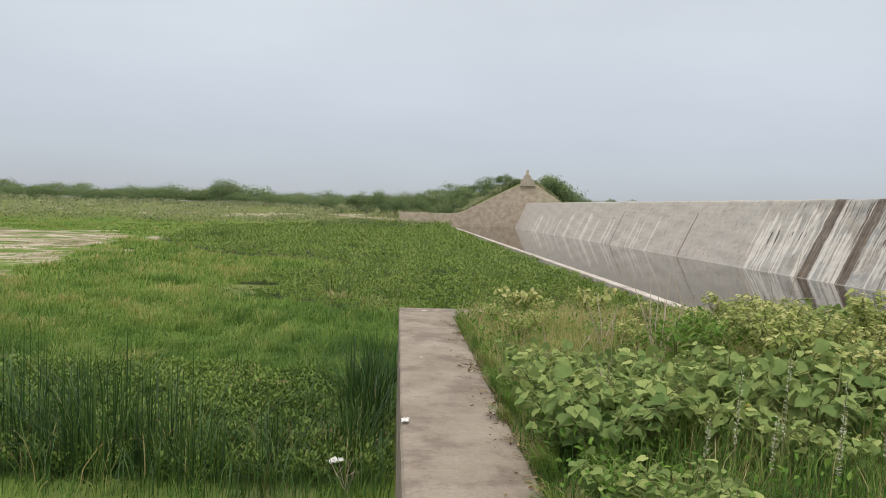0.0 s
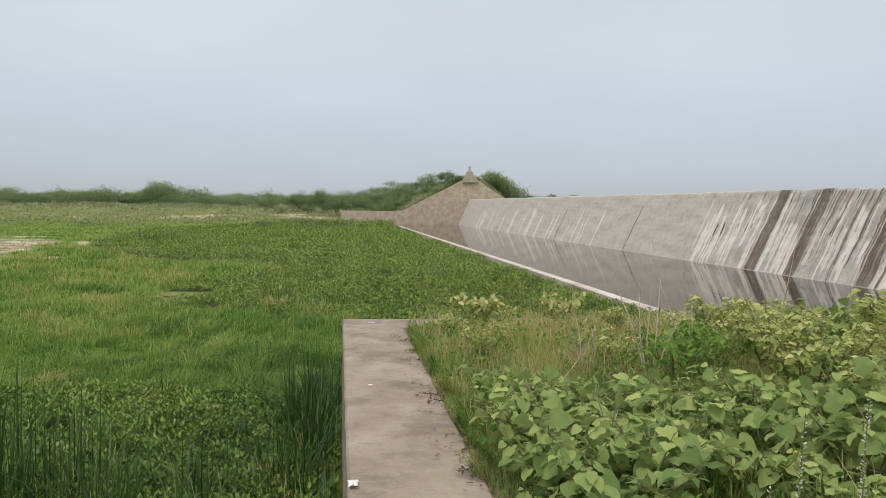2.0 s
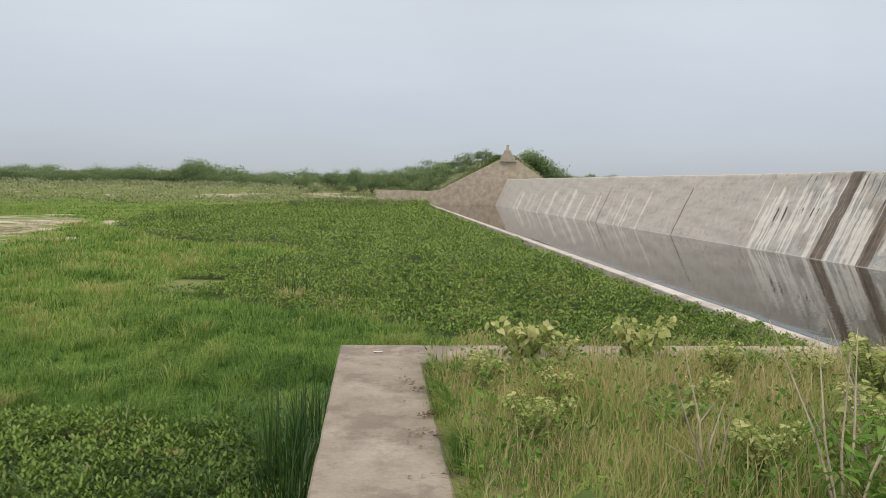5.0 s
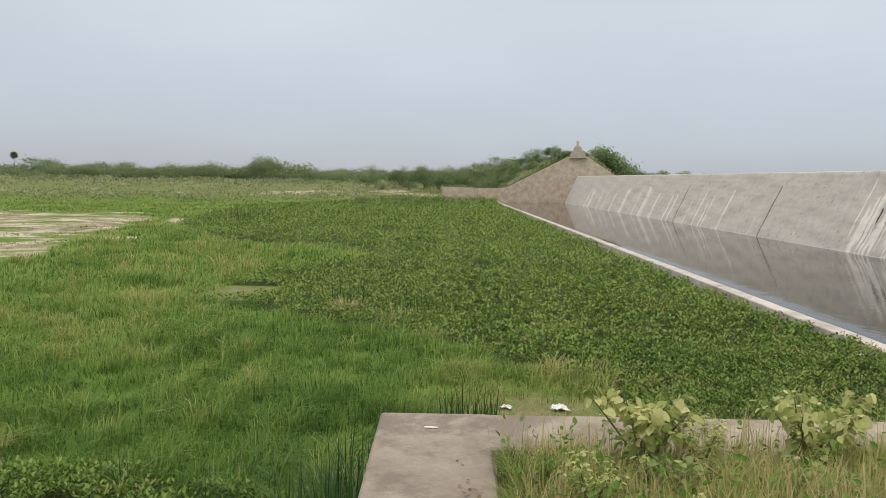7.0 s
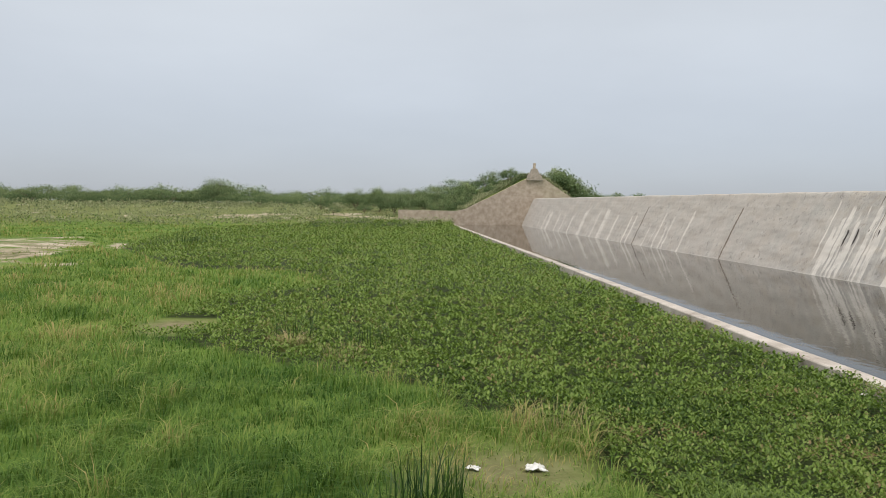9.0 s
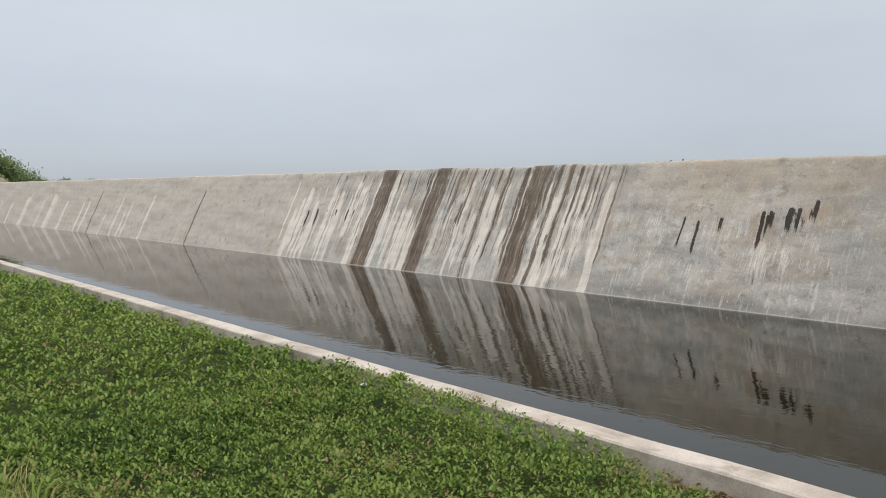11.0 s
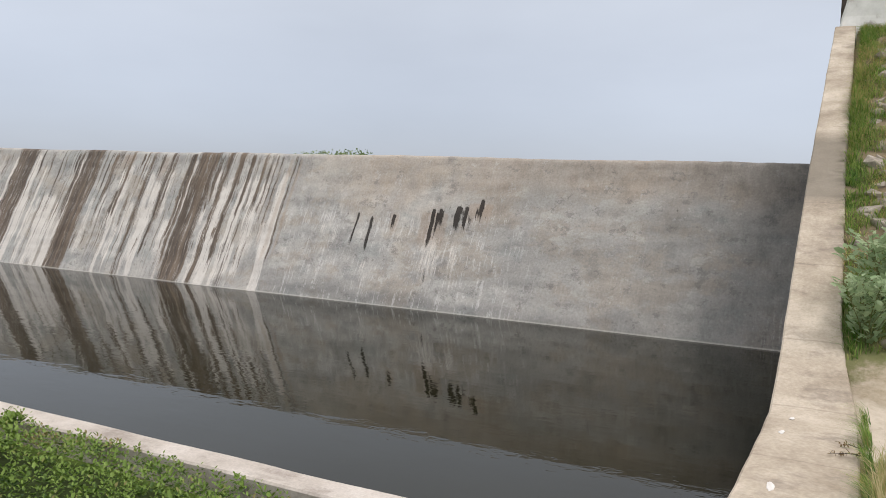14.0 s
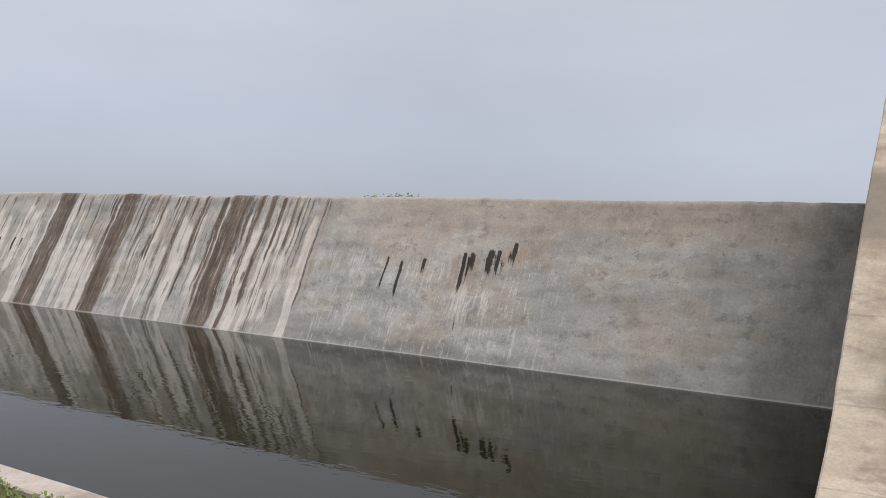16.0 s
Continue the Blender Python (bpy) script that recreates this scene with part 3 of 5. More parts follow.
def sill():
    rings = []
    for y in np.concatenate([np.arange(0.0, 40, 0.4), np.arange(40, FAR_Y + 0.1, 2.0)]):
        e0, e1, z = wobble((7, y, 0), 1.3, 0.015), wobble((8, y, 4), 1.3, 0.015), SILL_Z + wobble((1, y, 8), 0.9, 0.008)
        rings.append([(SILL_X0 + e0, y, -2.4), (SILL_X0 + e0, y, z - 0.02), (SILL_X0 + e0 + 0.02, y, z), (SILL_X1 + e1 - 0.02, y, z), (SILL_X1 + e1, y, z - 0.02), (SILL_X1 + e1, y, -2.4)])
    return loft("wall_sill", rings, SILL_CONCRETE)


tagged(sill(), "low pale concrete end sill between pool and plants", "kerb", kind="structure")

FACE_FOOT, FACE_HEAD = (16.86, -2.65), (19.2, 2.16)


def stripe(y, a, b, soft=0.05):
    return np.clip((y - a) / soft + 0.5, 0, 1) * np.clip((b - y) / soft + 0.5, 0, 1)


def dam():
    """The weir: sloping downstream face, rounded lip, flat crest, upright back."""
    ys = np.unique(np.concatenate([np.arange(0.0, 30, 0.045), np.arange(30, 60, 0.2), np.arange(60, DAM_LEN, 0.8), [DAM_LEN]]))
    t = np.linspace(0, 1, 58)
    fx = FACE_FOOT[0] + t * (FACE_HEAD[0] - FACE_FOOT[0])
    fz = FACE_FOOT[1] + t * (FACE_HEAD[1] - FACE_FOOT[1])
    px = np.concatenate([fx, [19.24, 19.31, 19.8, 20.4, 20.45, 20.45]])
    pz = np.concatenate([fz, [2.215, 2.24, 2.25, 2.25, 2.2, 0.2]])
    Y, X = np.meshgrid(ys, px, indexing="ij")
    Z = np.meshgrid(ys, pz, indexing="ij")[1].copy()
    sway = 0.02 * waves(Y, Z * 3, 11, 4) + 0.008 * waves(Y, Z * 3, 12, 0.8)
    X = X - sway
    Z = Z + np.where(Z > 2.1, 0.018 * waves(Y, 0 * Y, 13, 6) + 0.006 * waves(Y, 0 * Y, 14, 0.7), 0)
    Z = Z + 0.0036 * Y * np.clip((Z - WATER_Z) / 3.4, 0, 1)
    r = np.random.default_rng(21)
    wet, pale, rust, soot, damp_shade = (np.zeros_like(Y) for _ in range(5))
    # broad dark runs of seepage, from the crest to the water
    for a, b, low in [(23.0, 23.95, -2), (20.0, 20.85, -2), (15.38, 16.2, -2), (14.9, 15.16, -1.9), (14.45, 14.72, -1.2), (14.3, 14.4, -0.4), (17.78, 17.98, -2), (17.02, 17.2, -0.6), (18.7, 18.84, -0.2), (19.3, 19.42, 0.3), (16.62, 16.7, -2), (21.3, 21.4, 0.2), (22.4, 22.5, -0.5), (13.7, 13.8, 0.4)]:
        shift = 0.014 * waves(Z * 2, Y * 0, r.integers(99), 3)
        wet = np.maximum(wet, stripe(Y + shift, a, b, 0.2) * np.clip((Z - low) / 0.8, 0, 1) * (0.86 + 0.14 * waves(Y, Z * 0.1, 41, 0.3)))
    # many thin streaks under the crest
    for _ in range(200):
        c, w = r.uniform(12.6, 27), r.uniform(0.015, 0.06)
        if c > 24.6 and r.random() < 0.6:
            continue
        top, length = (2.3, r.uniform(0.4, 3.4)) if r.random() < 0.6 else (r.uniform(-0.2, 1.6), r.uniform(0.3, 1.5))
        wob = 0.008 * waves(Z * 2, Y * 0, r.integers(999), 2)
        run = stripe(Y + wob, c - w, c + w, 0.05) * np.clip((top - Z) / 0.1, 0, 1) * np.clip((Z - top + length) / 0.5, 0, 1)
        wet = np.maximum(wet, run * r.uniform(0.5, 0.95))
    for _ in range(150):
        c, w = r.uniform(12.8, 30), r.uniform(0.04, 0.16)
        top, length = r.uniform(0.0, 2.4), r.uniform(0.8, 3.2)
        run = stripe(Y, c - w, c + w, 0.07) * np.clip((top - Z) / 0.3, 0, 1) * np.clip((Z - top + length) / 0.6, 0, 1)
        pale = np.maximum(pale, run * r.uniform(0.5, 1))
    for c, w, top, length in [(12.9, 0.06, 2.2, 3.0), (13.2, 0.04, 1.9, 2.4), (12.6, 0.05, 2.2, 2.8), (18.9, 0.25, 2.25, 0.7), (17.4, 0.15, 2.2, 1.0), (19.4, 0.12, 2.2, 0.6), (9.35, 0.12, 0.95, 0.8), (8.3, 0.35, 1.0, 1.1), (7.2, 0.3, 1.25, 0.8)]:
        rust = np.maximum(rust, stripe(Y, c - w, c + w, 0.1) * np.clip((top - Z) / 0.1, 0, 1) * np.clip((Z - top + length) / 0.6, 0, 1))
    # row of weep holes with black runs below them
    for c, w, top, length in [(10.72, 0.03, 0.9, 0.3), (10.64, 0.02, 0.86, 0.25), (10.40, 0.03, 0.9, 1.0), (10.28, 0.02, 0.9, 0.35), (9.97, 0.04, 0.8, 1.0), (9.38, 0.05, 0.88, 0.5), (9.5, 0.02, 0.95, 0.35), (8.61, 0.05, 0.72, 0.16), (8.35, 0.05, 1.05, 1.05), (8.24, 0.025, 1.0, 0.8),
                              (8.15, 0.06, 1.07, 0.6), (7.95, 0.045, 1.13, 0.24), (7.86, 0.03, 1.0, 0.3), (7.72, 0.075, 1.14, 0.75), (7.62, 0.03, 1.1, 0.4), (7.53, 0.045, 1.14, 0.75), (7.4, 0.03, 0.95, 0.5), (7.27, 0.03, 1.12, 0.5), (7.17, 0.055, 1.3, 0.62), (7.04, 0.02, 1.0, 0.4), (8.2, 0.02, -0.2, 0.7), (9.2, 0.02, 1.0, 0.3),
                              (3.66, 0.03, 1.32, 0.28), (2.88, 0.03, 1.32, 0.35), (28.3, 0.06, 0.8, 0.9), (27.6, 0.06, 0.85, 0.9), (26.9, 0.06, 0.85, 0.3), (26.2, 0.05, 0.85, 0.5), (25.4, 0.05, 0.85, 0.7), (25.0, 0.04, 0.85, 0.5)]:
        soot = np.maximum(soot, stripe(Y + 0.010 * waves(Z * 3, Y * 0, int(c * 10), 1), c - w, c + w, 0.05) * np.clip((top - Z) / 0.06, 0, 1) * np.clip((Z - top + length) / 0.4, 0, 1))
    for _ in range(130):
        c, top, length = 12.5 - 12.1 * r.random() ** 1.6, r.choice([-0.05, -0.15, 0.9, -0.75, 1.3]) + r.uniform(-0.2, 0.2), r.uniform(0.05, 0.7)
        run = stripe(Y, c - 0.02, c + r.uniform(0.01, 0.05), 0.05) * np.clip((top - Z) / 0.05, 0, 1) * np.clip((Z - top + length) / 0.3, 0, 1)
        pale = np.maximum(pale, run * r.uniform(0.15, 0.5) * np.clip((Y - 0.5) / 5, 0.3, 1))
    for c, w, top, length in [(8.25, 0.2, 0.6, 1.5), (8.0, 0.1, 0.3, 1.2), (7.6, 0.12, 0.5, 1.3), (10.9, 0.12, 0.7, 1.0), (9.9, 0.1, 0.0, 1.0), (11.3, 0.1, 0.8, 0.9), (7.1, 0.06, 0.6, 0.8), (6.66, 0.02, 2.2, 0.9), (6.34, 0.02, 2.25, 1.4), (5.9, 0.02, 2.0, 0.6), (3.62, 0.04, 1.0, 0.6)]:
        run = stripe(Y + 0.02 * waves(Z * 2, Y * 0, int(c * 7), 1.4), c - w, c + w, 0.1) * np.clip((top - Z) / 0.3, 0, 1) * np.clip((Z - top + length) / 0.6, 0, 1)
        pale = np.maximum(pale, run * 0.5)
    # casting joints: thin vertical lines
    for c in (5.42, 12.4, 39.4, 56.0, 74.0, 90.0):
        pale = np.maximum(pale, stripe(Y, c - 0.015, c + 0.02, 0.05) * 0.42 * (c < 13))
        wet = np.maximum(wet, stripe(Y, c - 0.12, c + 0.14, 0.15) * np.clip((1.75 - Z) / 0.2, 0, 1) * (c > 13))
    for _ in range(60):
        c = r.uniform(45, 100)
        run = stripe(Y, c, c + r.uniform(0.1, 0.5), 0.3) * np.clip((r.uniform(0.3, 1.6) - Z) / 0.2, 0, 1)
        pale = np.maximum(pale, run * 0.7)
    # faint lift lines left by the shuttering
    for level in (0.95, -0.12):
        wet = np.maximum(wet, 0.42 * np.exp(-((Z - level - 0.03 * waves(Y, 0 * Y, 44, 5)) / 0.05) ** 2) * (0.5 + 0.5 * np.sin(Y * 0.9) * np.sin(Y * 0.37)))
    # bluish damp film along the waterline; at the near end, painted wing-wall shade too
    streak = np.clip((Y - 12.9) / 1.2, 0, 1) * np.clip((26.5 - Y) / 3.5, 0, 1) * np.clip((Z + 1.6 + 0.9 * waves(Y, 0 * Y, 45, 0.9)) / 1.6, 0, 1)
    fleck = np.clip((Y - 5.2) / 1.5, 0, 1) * np.clip((13.2 - Y) / 1.0, 0, 1) * np.clip((1.15 - Z) / 0.3, 0, 1) + 0.5 * np.clip((1.6 - Y) / 0.8, 0, 1) * np.clip((-0.45 - Z) / 0.3, 0, 1)
    brown = np.clip((Z - 0.95 + 0.3 * waves(Y, Z, 46, 1.6)) / 0.7, 0, 1) * np.clip((13 - Y) / 3, 0, 1) * 0.8
    damp_shade = np.maximum(np.clip((5.0 - Y) / 5.0, 0, 1) * 0.85, 0.24 * np.clip((9 - Y) / 3, 0, 1))
    damp_shade = np.maximum(damp_shade, np.clip((-0.55 + 0.25 * waves(Y, Z, 33, 2) - Z) / 0.5, 0, 1) * 0.45 * (Y < 13))
    v = np.stack([X, Y, Z], -1).reshape(-1, 3)
    f = grid_faces(len(ys), len(px))
    return mesh_object("dam_wall", v, f, DAM, attrs={"wet": wet.ravel(), "pale": pale.ravel(), "rust": rust.ravel(), "soot": soot.ravel(), "damp_shade": damp_shade.ravel(), "streak": streak.ravel(), "fleck": fleck.ravel(), "brown": brown.ravel(), "dry": np.clip((Y - 22) / 14, 0, 1).ravel()}, smooth=True)


tagged(dam(), "long sloping grey concrete weir face streaked with dark seepage", "dam", kind="structure")


def pillar(x, y, z, s=1.0, skin=None, waist=0.86):
    """Tapering limewashed masonry marker with a post on top."""
    root = new("marker_pillar")
    root.location = (x, y, z)

    def block(name, w, d, z0, z1, taper, material, dx=0.0, bevel=0.04):
        bm = bmesh.new()
        lo = [bm.verts.new((dx + sx * w / 2, sy * d / 2, z0)) for sx, sy in ((-1, -1), (1, -1), (1, 1), (-1, 1))]
        hi = [bm.verts.new((dx + sx * w / 2 * taper, sy * d / 2 * taper, z1)) for sx, sy in ((-1, -1), (1, -1), (1, 1), (-1, 1))]
        bm.faces.new(lo[::-1])
        bm.faces.new(hi)
        for i in range(4):
            bm.faces.new([lo[i], lo[(i + 1) % 4], hi[(i + 1) % 4], hi[i]])
        bmesh.ops.bevel(bm, geom=bm.edges[:], offset=bevel, segments=1, affect="EDGES")
        bmesh.ops.subdivide_edges(bm, edges=bm.edges[:], cuts=3, use_grid_fill=True)
        for q in bm.verts:
            q.co += Vector((wobble(q.co, 2.3, 0.05), wobble(q.co + Vector((9, 0, 0)), 2.3, 0.05), 0))
        return part(name, bm, material, root)

    block("base", 2.1 * s, 1.5 * s, -0.2, 0.75, waist, skin or LIMEWASH)
    block("shaft", 1.15 * s, 1.1 * s, 0.72, 1.5, 0.62, skin or LIMEWASH)
    block("post", 0.34 * s, 0.3 * s, 1.45, 2.25, 0.9, WING_CONCRETE, bevel=0.02)
    return root


tagged(pillar(19.3, FAR_Y + 0.5, 5.35, 1.12, STONE, 0.72), "stepped pale masonry marker on the far wing wall", "pillar", group="wing wall markers")
near_mark = tagged(pillar(19.7, -0.75, 4.55, 1.25), "peeling limewashed masonry marker with bare stones", "pillar", group="wing wall markers")
bm = bmesh.new()
bmesh.ops.create_cube(bm, size=1)
bmesh.ops.scale(bm, vec=(0.3, 0.18, 1.9), verts=bm.verts[:])
bmesh.ops.bevel(bm, geom=bm.edges[:], offset=0.02, segments=1, affect="EDGES")
gate_post = part("dark_post", bm, SLOT, near_mark, "dark weathered upright post")
gate_post.location = (-0.9, 0.82, 0.95)

# ---- trees and bushes in the distance ----


def crown_mesh(r, h, w, n, low, size, clumps, dome=0.45):
    """Leaf clusters gathered in uneven clumps."""
    centres = []
    for _ in range(clumps):
        a, d = r.uniform(0, 2 * np.pi), w / 2 * np.sqrt(r.random())
        top = h * (1 - dome * (2 * d / w) ** 2)
        centres.append((d * np.cos(a), d * np.sin(a), r.uniform(max(low, top * 0.45), top * 0.95)))
    centres = np.array(centres)
    pick = r.integers(0, clumps, n)
    spread = np.array([w * 0.085, w * 0.085, h * 0.075])
    p = centres[pick] + r.normal(0, 1, (n, 3)) * spread
    p[:, 2] = np.maximum(p[:, 2], low * 0.6)
    way = r.normal(0, 1, (n, 3)) + [0, 0, 0.2]
    v, f = kites(p, way, r.normal(0, 1, (n, 3)), r.uniform(0.8, 1.3, n) * size, r.uniform(0.6, 1.0, n) * size)
    # tone follows height: crown tops coloured as lit, lower leaves as shaded
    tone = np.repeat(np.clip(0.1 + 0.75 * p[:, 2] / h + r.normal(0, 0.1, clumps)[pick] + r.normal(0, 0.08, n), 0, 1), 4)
    return v, f, tone


def tree(name, seed, h, w, n, low, size=0.26, clumps=26, trunk_r=0.09, dome=0.45):
    r = np.random.default_rng(seed)
    root = new(name)
    pieces = []
    fork = Vector((r.uniform(-0.1, 0.1) * w, r.uniform(-0.1, 0.1) * w, max(low, 0.3) * 0.8))
    pieces.append(tube([(0, 0, -0.3), tuple(fork * 0.5 + Vector((0.05, 0, 0))), tuple(fork)], [trunk_r * 1.4, trunk_r * 1.1, trunk_r], 7))
    for k in range(6):
        a = 2 * math.pi * k / 6 + r.uniform(-0.4, 0.4)
        end = Vector((math.cos(a) * w * 0.36, math.sin(a) * w * 0.36, h * r.uniform(0.6, 0.85)))
        mid = fork.lerp(end, 0.5) + Vector((0, 0, 0.1 * h))
        pieces.append(tube([tuple(fork), tuple(mid), tuple(end)], [trunk_r * 0.7, trunk_r * 0.45, trunk_r * 0.15], 5))
    v, f = joined(pieces)
    mesh_object("trunk", v, f, BARK, root)
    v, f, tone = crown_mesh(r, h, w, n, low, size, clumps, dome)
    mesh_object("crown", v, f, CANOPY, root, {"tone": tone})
    return root


def placed(x, y, s=1.0, turn=0.0, z=None):
    z = float(ground_z(x, y)) if z is None else z
    return pose(x, y, z, 0, 0, turn) @ Matrix.Scale(s, 4)


r = np.random.default_rng(5)
kinds = [tagged(tree("thorn_bush", 40 + k, 2.8, 5.6 + 0.8 * k, 2600, 0.2, 0.19, 34, 0.06), "dense grey-green thorn bush beyond the meadow", "bush", group="far thorn bushes") for k in range(4)]
spots = [(x, 158 + 0.12 * x + r.uniform(-6, 8)) for x in np.arange(-150, 12, 2.5)]
spots += [(x, 205 + r.uniform(-10, 20)) for x in np.arange(-210, 20, 5.0)]
for k, (x, y) in enumerate(spots):
    s = r.uniform(0.7, 1.2) * (1.0 if y < 190 else 1.5) * (1.0 + 0.12 * math.sin(x * 0.11))
    m = placed(x + r.uniform(-1, 1), y, s, r.uniform(0, 360))
    if k < 4:
        kinds[k].matrix_world = m
    else:
        copy_thing(kinds[k % 4], m)
bund_kinds = [tagged(tree("bund_tree", 60 + k, 3.6, 4.6, 3200, 0.3, 0.17, 34, 0.08), "green thorn tree growing on the earth bund", "tree", group="trees on the far bund") for k in range(3)]
bund_spots = [(24.6, 117.5, 1.3), (27.3, 119.5, 1.15), (22.9, 116.2, 1.0), (25.8, 121, 1.2), (29.3, 122, 0.85), (17.4, 124, 0.7), (15.2, 133, 0.8), (12.2, 138, 0.8), (11, 125, 0.62), (9.8, 146, 0.8), (14.2, 120, 0.45), (12.5, 152, 1.0), (8, 131, 0.62),
              (6, 142, 1.0), (4.5, 126, 0.85), (3, 138, 0.75), (9.6, 116, 0.5), (7, 119, 0.75), (1.5, 127, 0.8), (-3, 128, 0.95), (-7, 131, 1.0), (-0.5, 122, 0.7), (-12, 127, 0.6), (-5, 122, 0.5), (2.4, 117, 0.4), (-9.5, 120, 0.35), (19.2, 121, 0.5)]
for k, (x, y, s) in enumerate(bund_spots):
    m = placed(x, y, s, r.uniform(0, 360))
    if k < 3:
        bund_kinds[k].matrix_world = m
    else:
        copy_thing(bund_kinds[k % 3], m)
flat = tagged(tree("umbrella_thorn", 81, 5.0, 6.6, 6500, 1.4, 0.17, 60, 0.14, 0.3), "flat-topped thorn tree standing above the scrub", "tree")
flat.matrix_world = placed(-34.4, 152, 1.0, 20)
lake = [tagged(tree("shore_tree", 90 + k, 5.0, 8.0, 1800, 0.6, 0.32, 26, 0.12), "hazy tree on the reservoir's far shore", "tree", group="far shore trees") for k in range(2)]
shore = [(113, 83.5, 1.12), (113, 75.5, 1.17), (113, 79, 1.05), (120, 82, 0.6), (124, 78, 0.8), (112, 71, 0.5), (126, 71, 0.9), (122, 67, 0.7)] + [(x, 290 + 0.6 * x, r.uniform(0.9, 1.25)) for x in np.arange(62, 135, 6.0)]
for k, (x, y, s) in enumerate(shore):
    m = placed(x, y, s, r.uniform(0, 360), 1.2)
    if k < 2:
        lake[k].matrix_world = m
    else:
        copy_thing(lake[k % 2], m)


def palm(x, y, h):
    root = new("palmyra_palm")
    v, f = tube([(0, 0, -0.5), (0.15, 0, h * 0.4), (0.05, 0, h * 0.9)], [0.32, 0.26, 0.2], 8)
    mesh_object("trunk", v, f, BARK, root)
    q = np.random.default_rng(3)
    n = 260
    d = unit(q.normal(0, 1, (n, 3)) + [0, 0, 0.35])
    base = np.array([0.05, 0, h * 0.9]) + d * 0.5
    v, f = leaves(base, d, q.normal(0, 1, (n, 3)), q.uniform(0.9, 1.6, n), q.uniform(0.15, 0.35, n))
    mesh_object("crown", v, f, CANOPY, root, {"tone": np.repeat(q.uniform(0.2, 0.6, n), 6)})
    root.matrix_world = placed(x, y)
    return tagged(root, "tall lone fan palm on the horizon", "palm")


palm(-186, 350, 10.0)

# low scrub over the far bank
n = 60000
sx, sy = rng.uniform(-130, 9, n), rng.uniform(0, 1, n)
sy = 100 + 0.25 * sx + sy * 55
thick = waves(sx, sy, 51, 14) + 0.7 * waves(sx, sy, 52, 4)
keep = (thick > 0.05) & (sy > 88)
sx, sy, thick = sx[keep], sy[keep], thick[keep]
p = np.stack([sx, sy, ground_z(sx, sy) + rng.uniform(0.05, 0.9, len(sx)) * np.clip(0.4 + thick, 0.2, 1.1)], 1)
v, f = kites(p, rng.normal(0, 1, p.shape) + [0, 0, 0.6], rng.normal(0, 1, p.shape), rng.uniform(0.18, 0.4, len(p)), rng.uniform(0.1, 0.22, len(p)))
# leaves near the soil get a darker tone, painted as shade
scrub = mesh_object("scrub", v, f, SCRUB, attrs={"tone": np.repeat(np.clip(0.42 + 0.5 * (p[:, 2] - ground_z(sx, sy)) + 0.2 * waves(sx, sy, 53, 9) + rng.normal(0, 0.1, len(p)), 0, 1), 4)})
tagged(scrub, "low grey-green scrub along the sandy bank", "scrub", kind="stuff")

# grass, herbs and bushes over the far bund slope
n = 22000
sx, sy = rng.uniform(8.5, 27, n), 111.6 + 40 * rng.random(n) ** 1.6
p = np.stack([sx, sy, ground_z(sx, sy) + rng.uniform(0, 0.6, n)], 1)
v, f = kites(p, rng.normal(0, 1, p.shape) + [0, 0, 0.8], rng.normal(0, 1, p.shape), rng.uniform(0.2, 0.42, n), rng.uniform(0.1, 0.2, n))
tagged(mesh_object("bund_herbage", v, f, SCRUB, attrs={"tone": np.repeat(np.clip(0.7 + 0.35 * waves(sx, sy, 61, 6) + rng.normal(0, 0.1, n), 0, 1), 4)}), "weedy green cover on the far earth bund", "grass", kind="stuff")

# ---- meadow, water hyacinth, reeds ----


BLADE_SHADE = (-0.22, -0.22, 0.0, 0.0, 0.06)  # shade painted in at the foot, lighter tip


def grass_field(name, x, y, height, width, tone, material, label, lean=(0.15, 0.9), lift=0.0, turn=None):
    n = len(x)
    base = np.stack([x, y, ground_z(x, y) - 0.03 + lift], 1)
    turn = rng.vonmises(0.6, 0.8, n) if turn is None else turn
    v, f = blades(base, height, width, rng.uniform(*lean, n), turn)
    ob = mesh_object(name, v, f, material, attrs={"tone": np.clip(np.repeat(tone, 5) + np.tile(BLADE_SHADE, n), 0.02, 0.96)})
    return tagged(ob, label, "grass", kind="stuff")


# tussocks: each a tuft of blades bending outwards
TUFT = 8
x, y, d = fan_points(74000, (0.1, -7.0), 3.2, 120, -75, 32)
cx, cy, d = np.repeat(x, TUFT), np.repeat(y, TUFT), np.repeat(d, TUFT)
out = rng.uniform(0, 2 * np.pi, len(cx))
away = (0.02 + 0.012 * d) * np.sqrt(rng.random(len(cx)))
x, y = cx + away * np.cos(out), cy + away * np.sin(out)
keep = (x < 7.4) & ~inside(HY_MAIN, x, y) & ~inside(HY_NEAR, x, y) & ~((x > -0.06) & (y < 0.12)) & (y > -2.8)
in_sand = inside(SAND, x + 1.5 * waves(x, y, 15, 9), y + 3 * waves(x, y, 16, 12))
keep &= ~(in_sand & (rng.random(len(x)) < np.clip(0.86 - 0.6 * waves(x * 0.5, y * 1.5, 17, 6), 0, 0.97)))
mound = waves(x, y, 72, 2.6)
clump = waves(x, y, 73, 0.9)
bald = np.exp(-(((x - 1.7) / 1.05) ** 2 + ((y - 5.35) / 0.95) ** 2)) + np.exp(-(((x + 4.9) / 0.7) ** 2 + ((y - 16.0) / 1.0) ** 2))
keep &= (clump + 0.5 * mound > -1.6) & (rng.random(len(x)) > bald * 0.9)
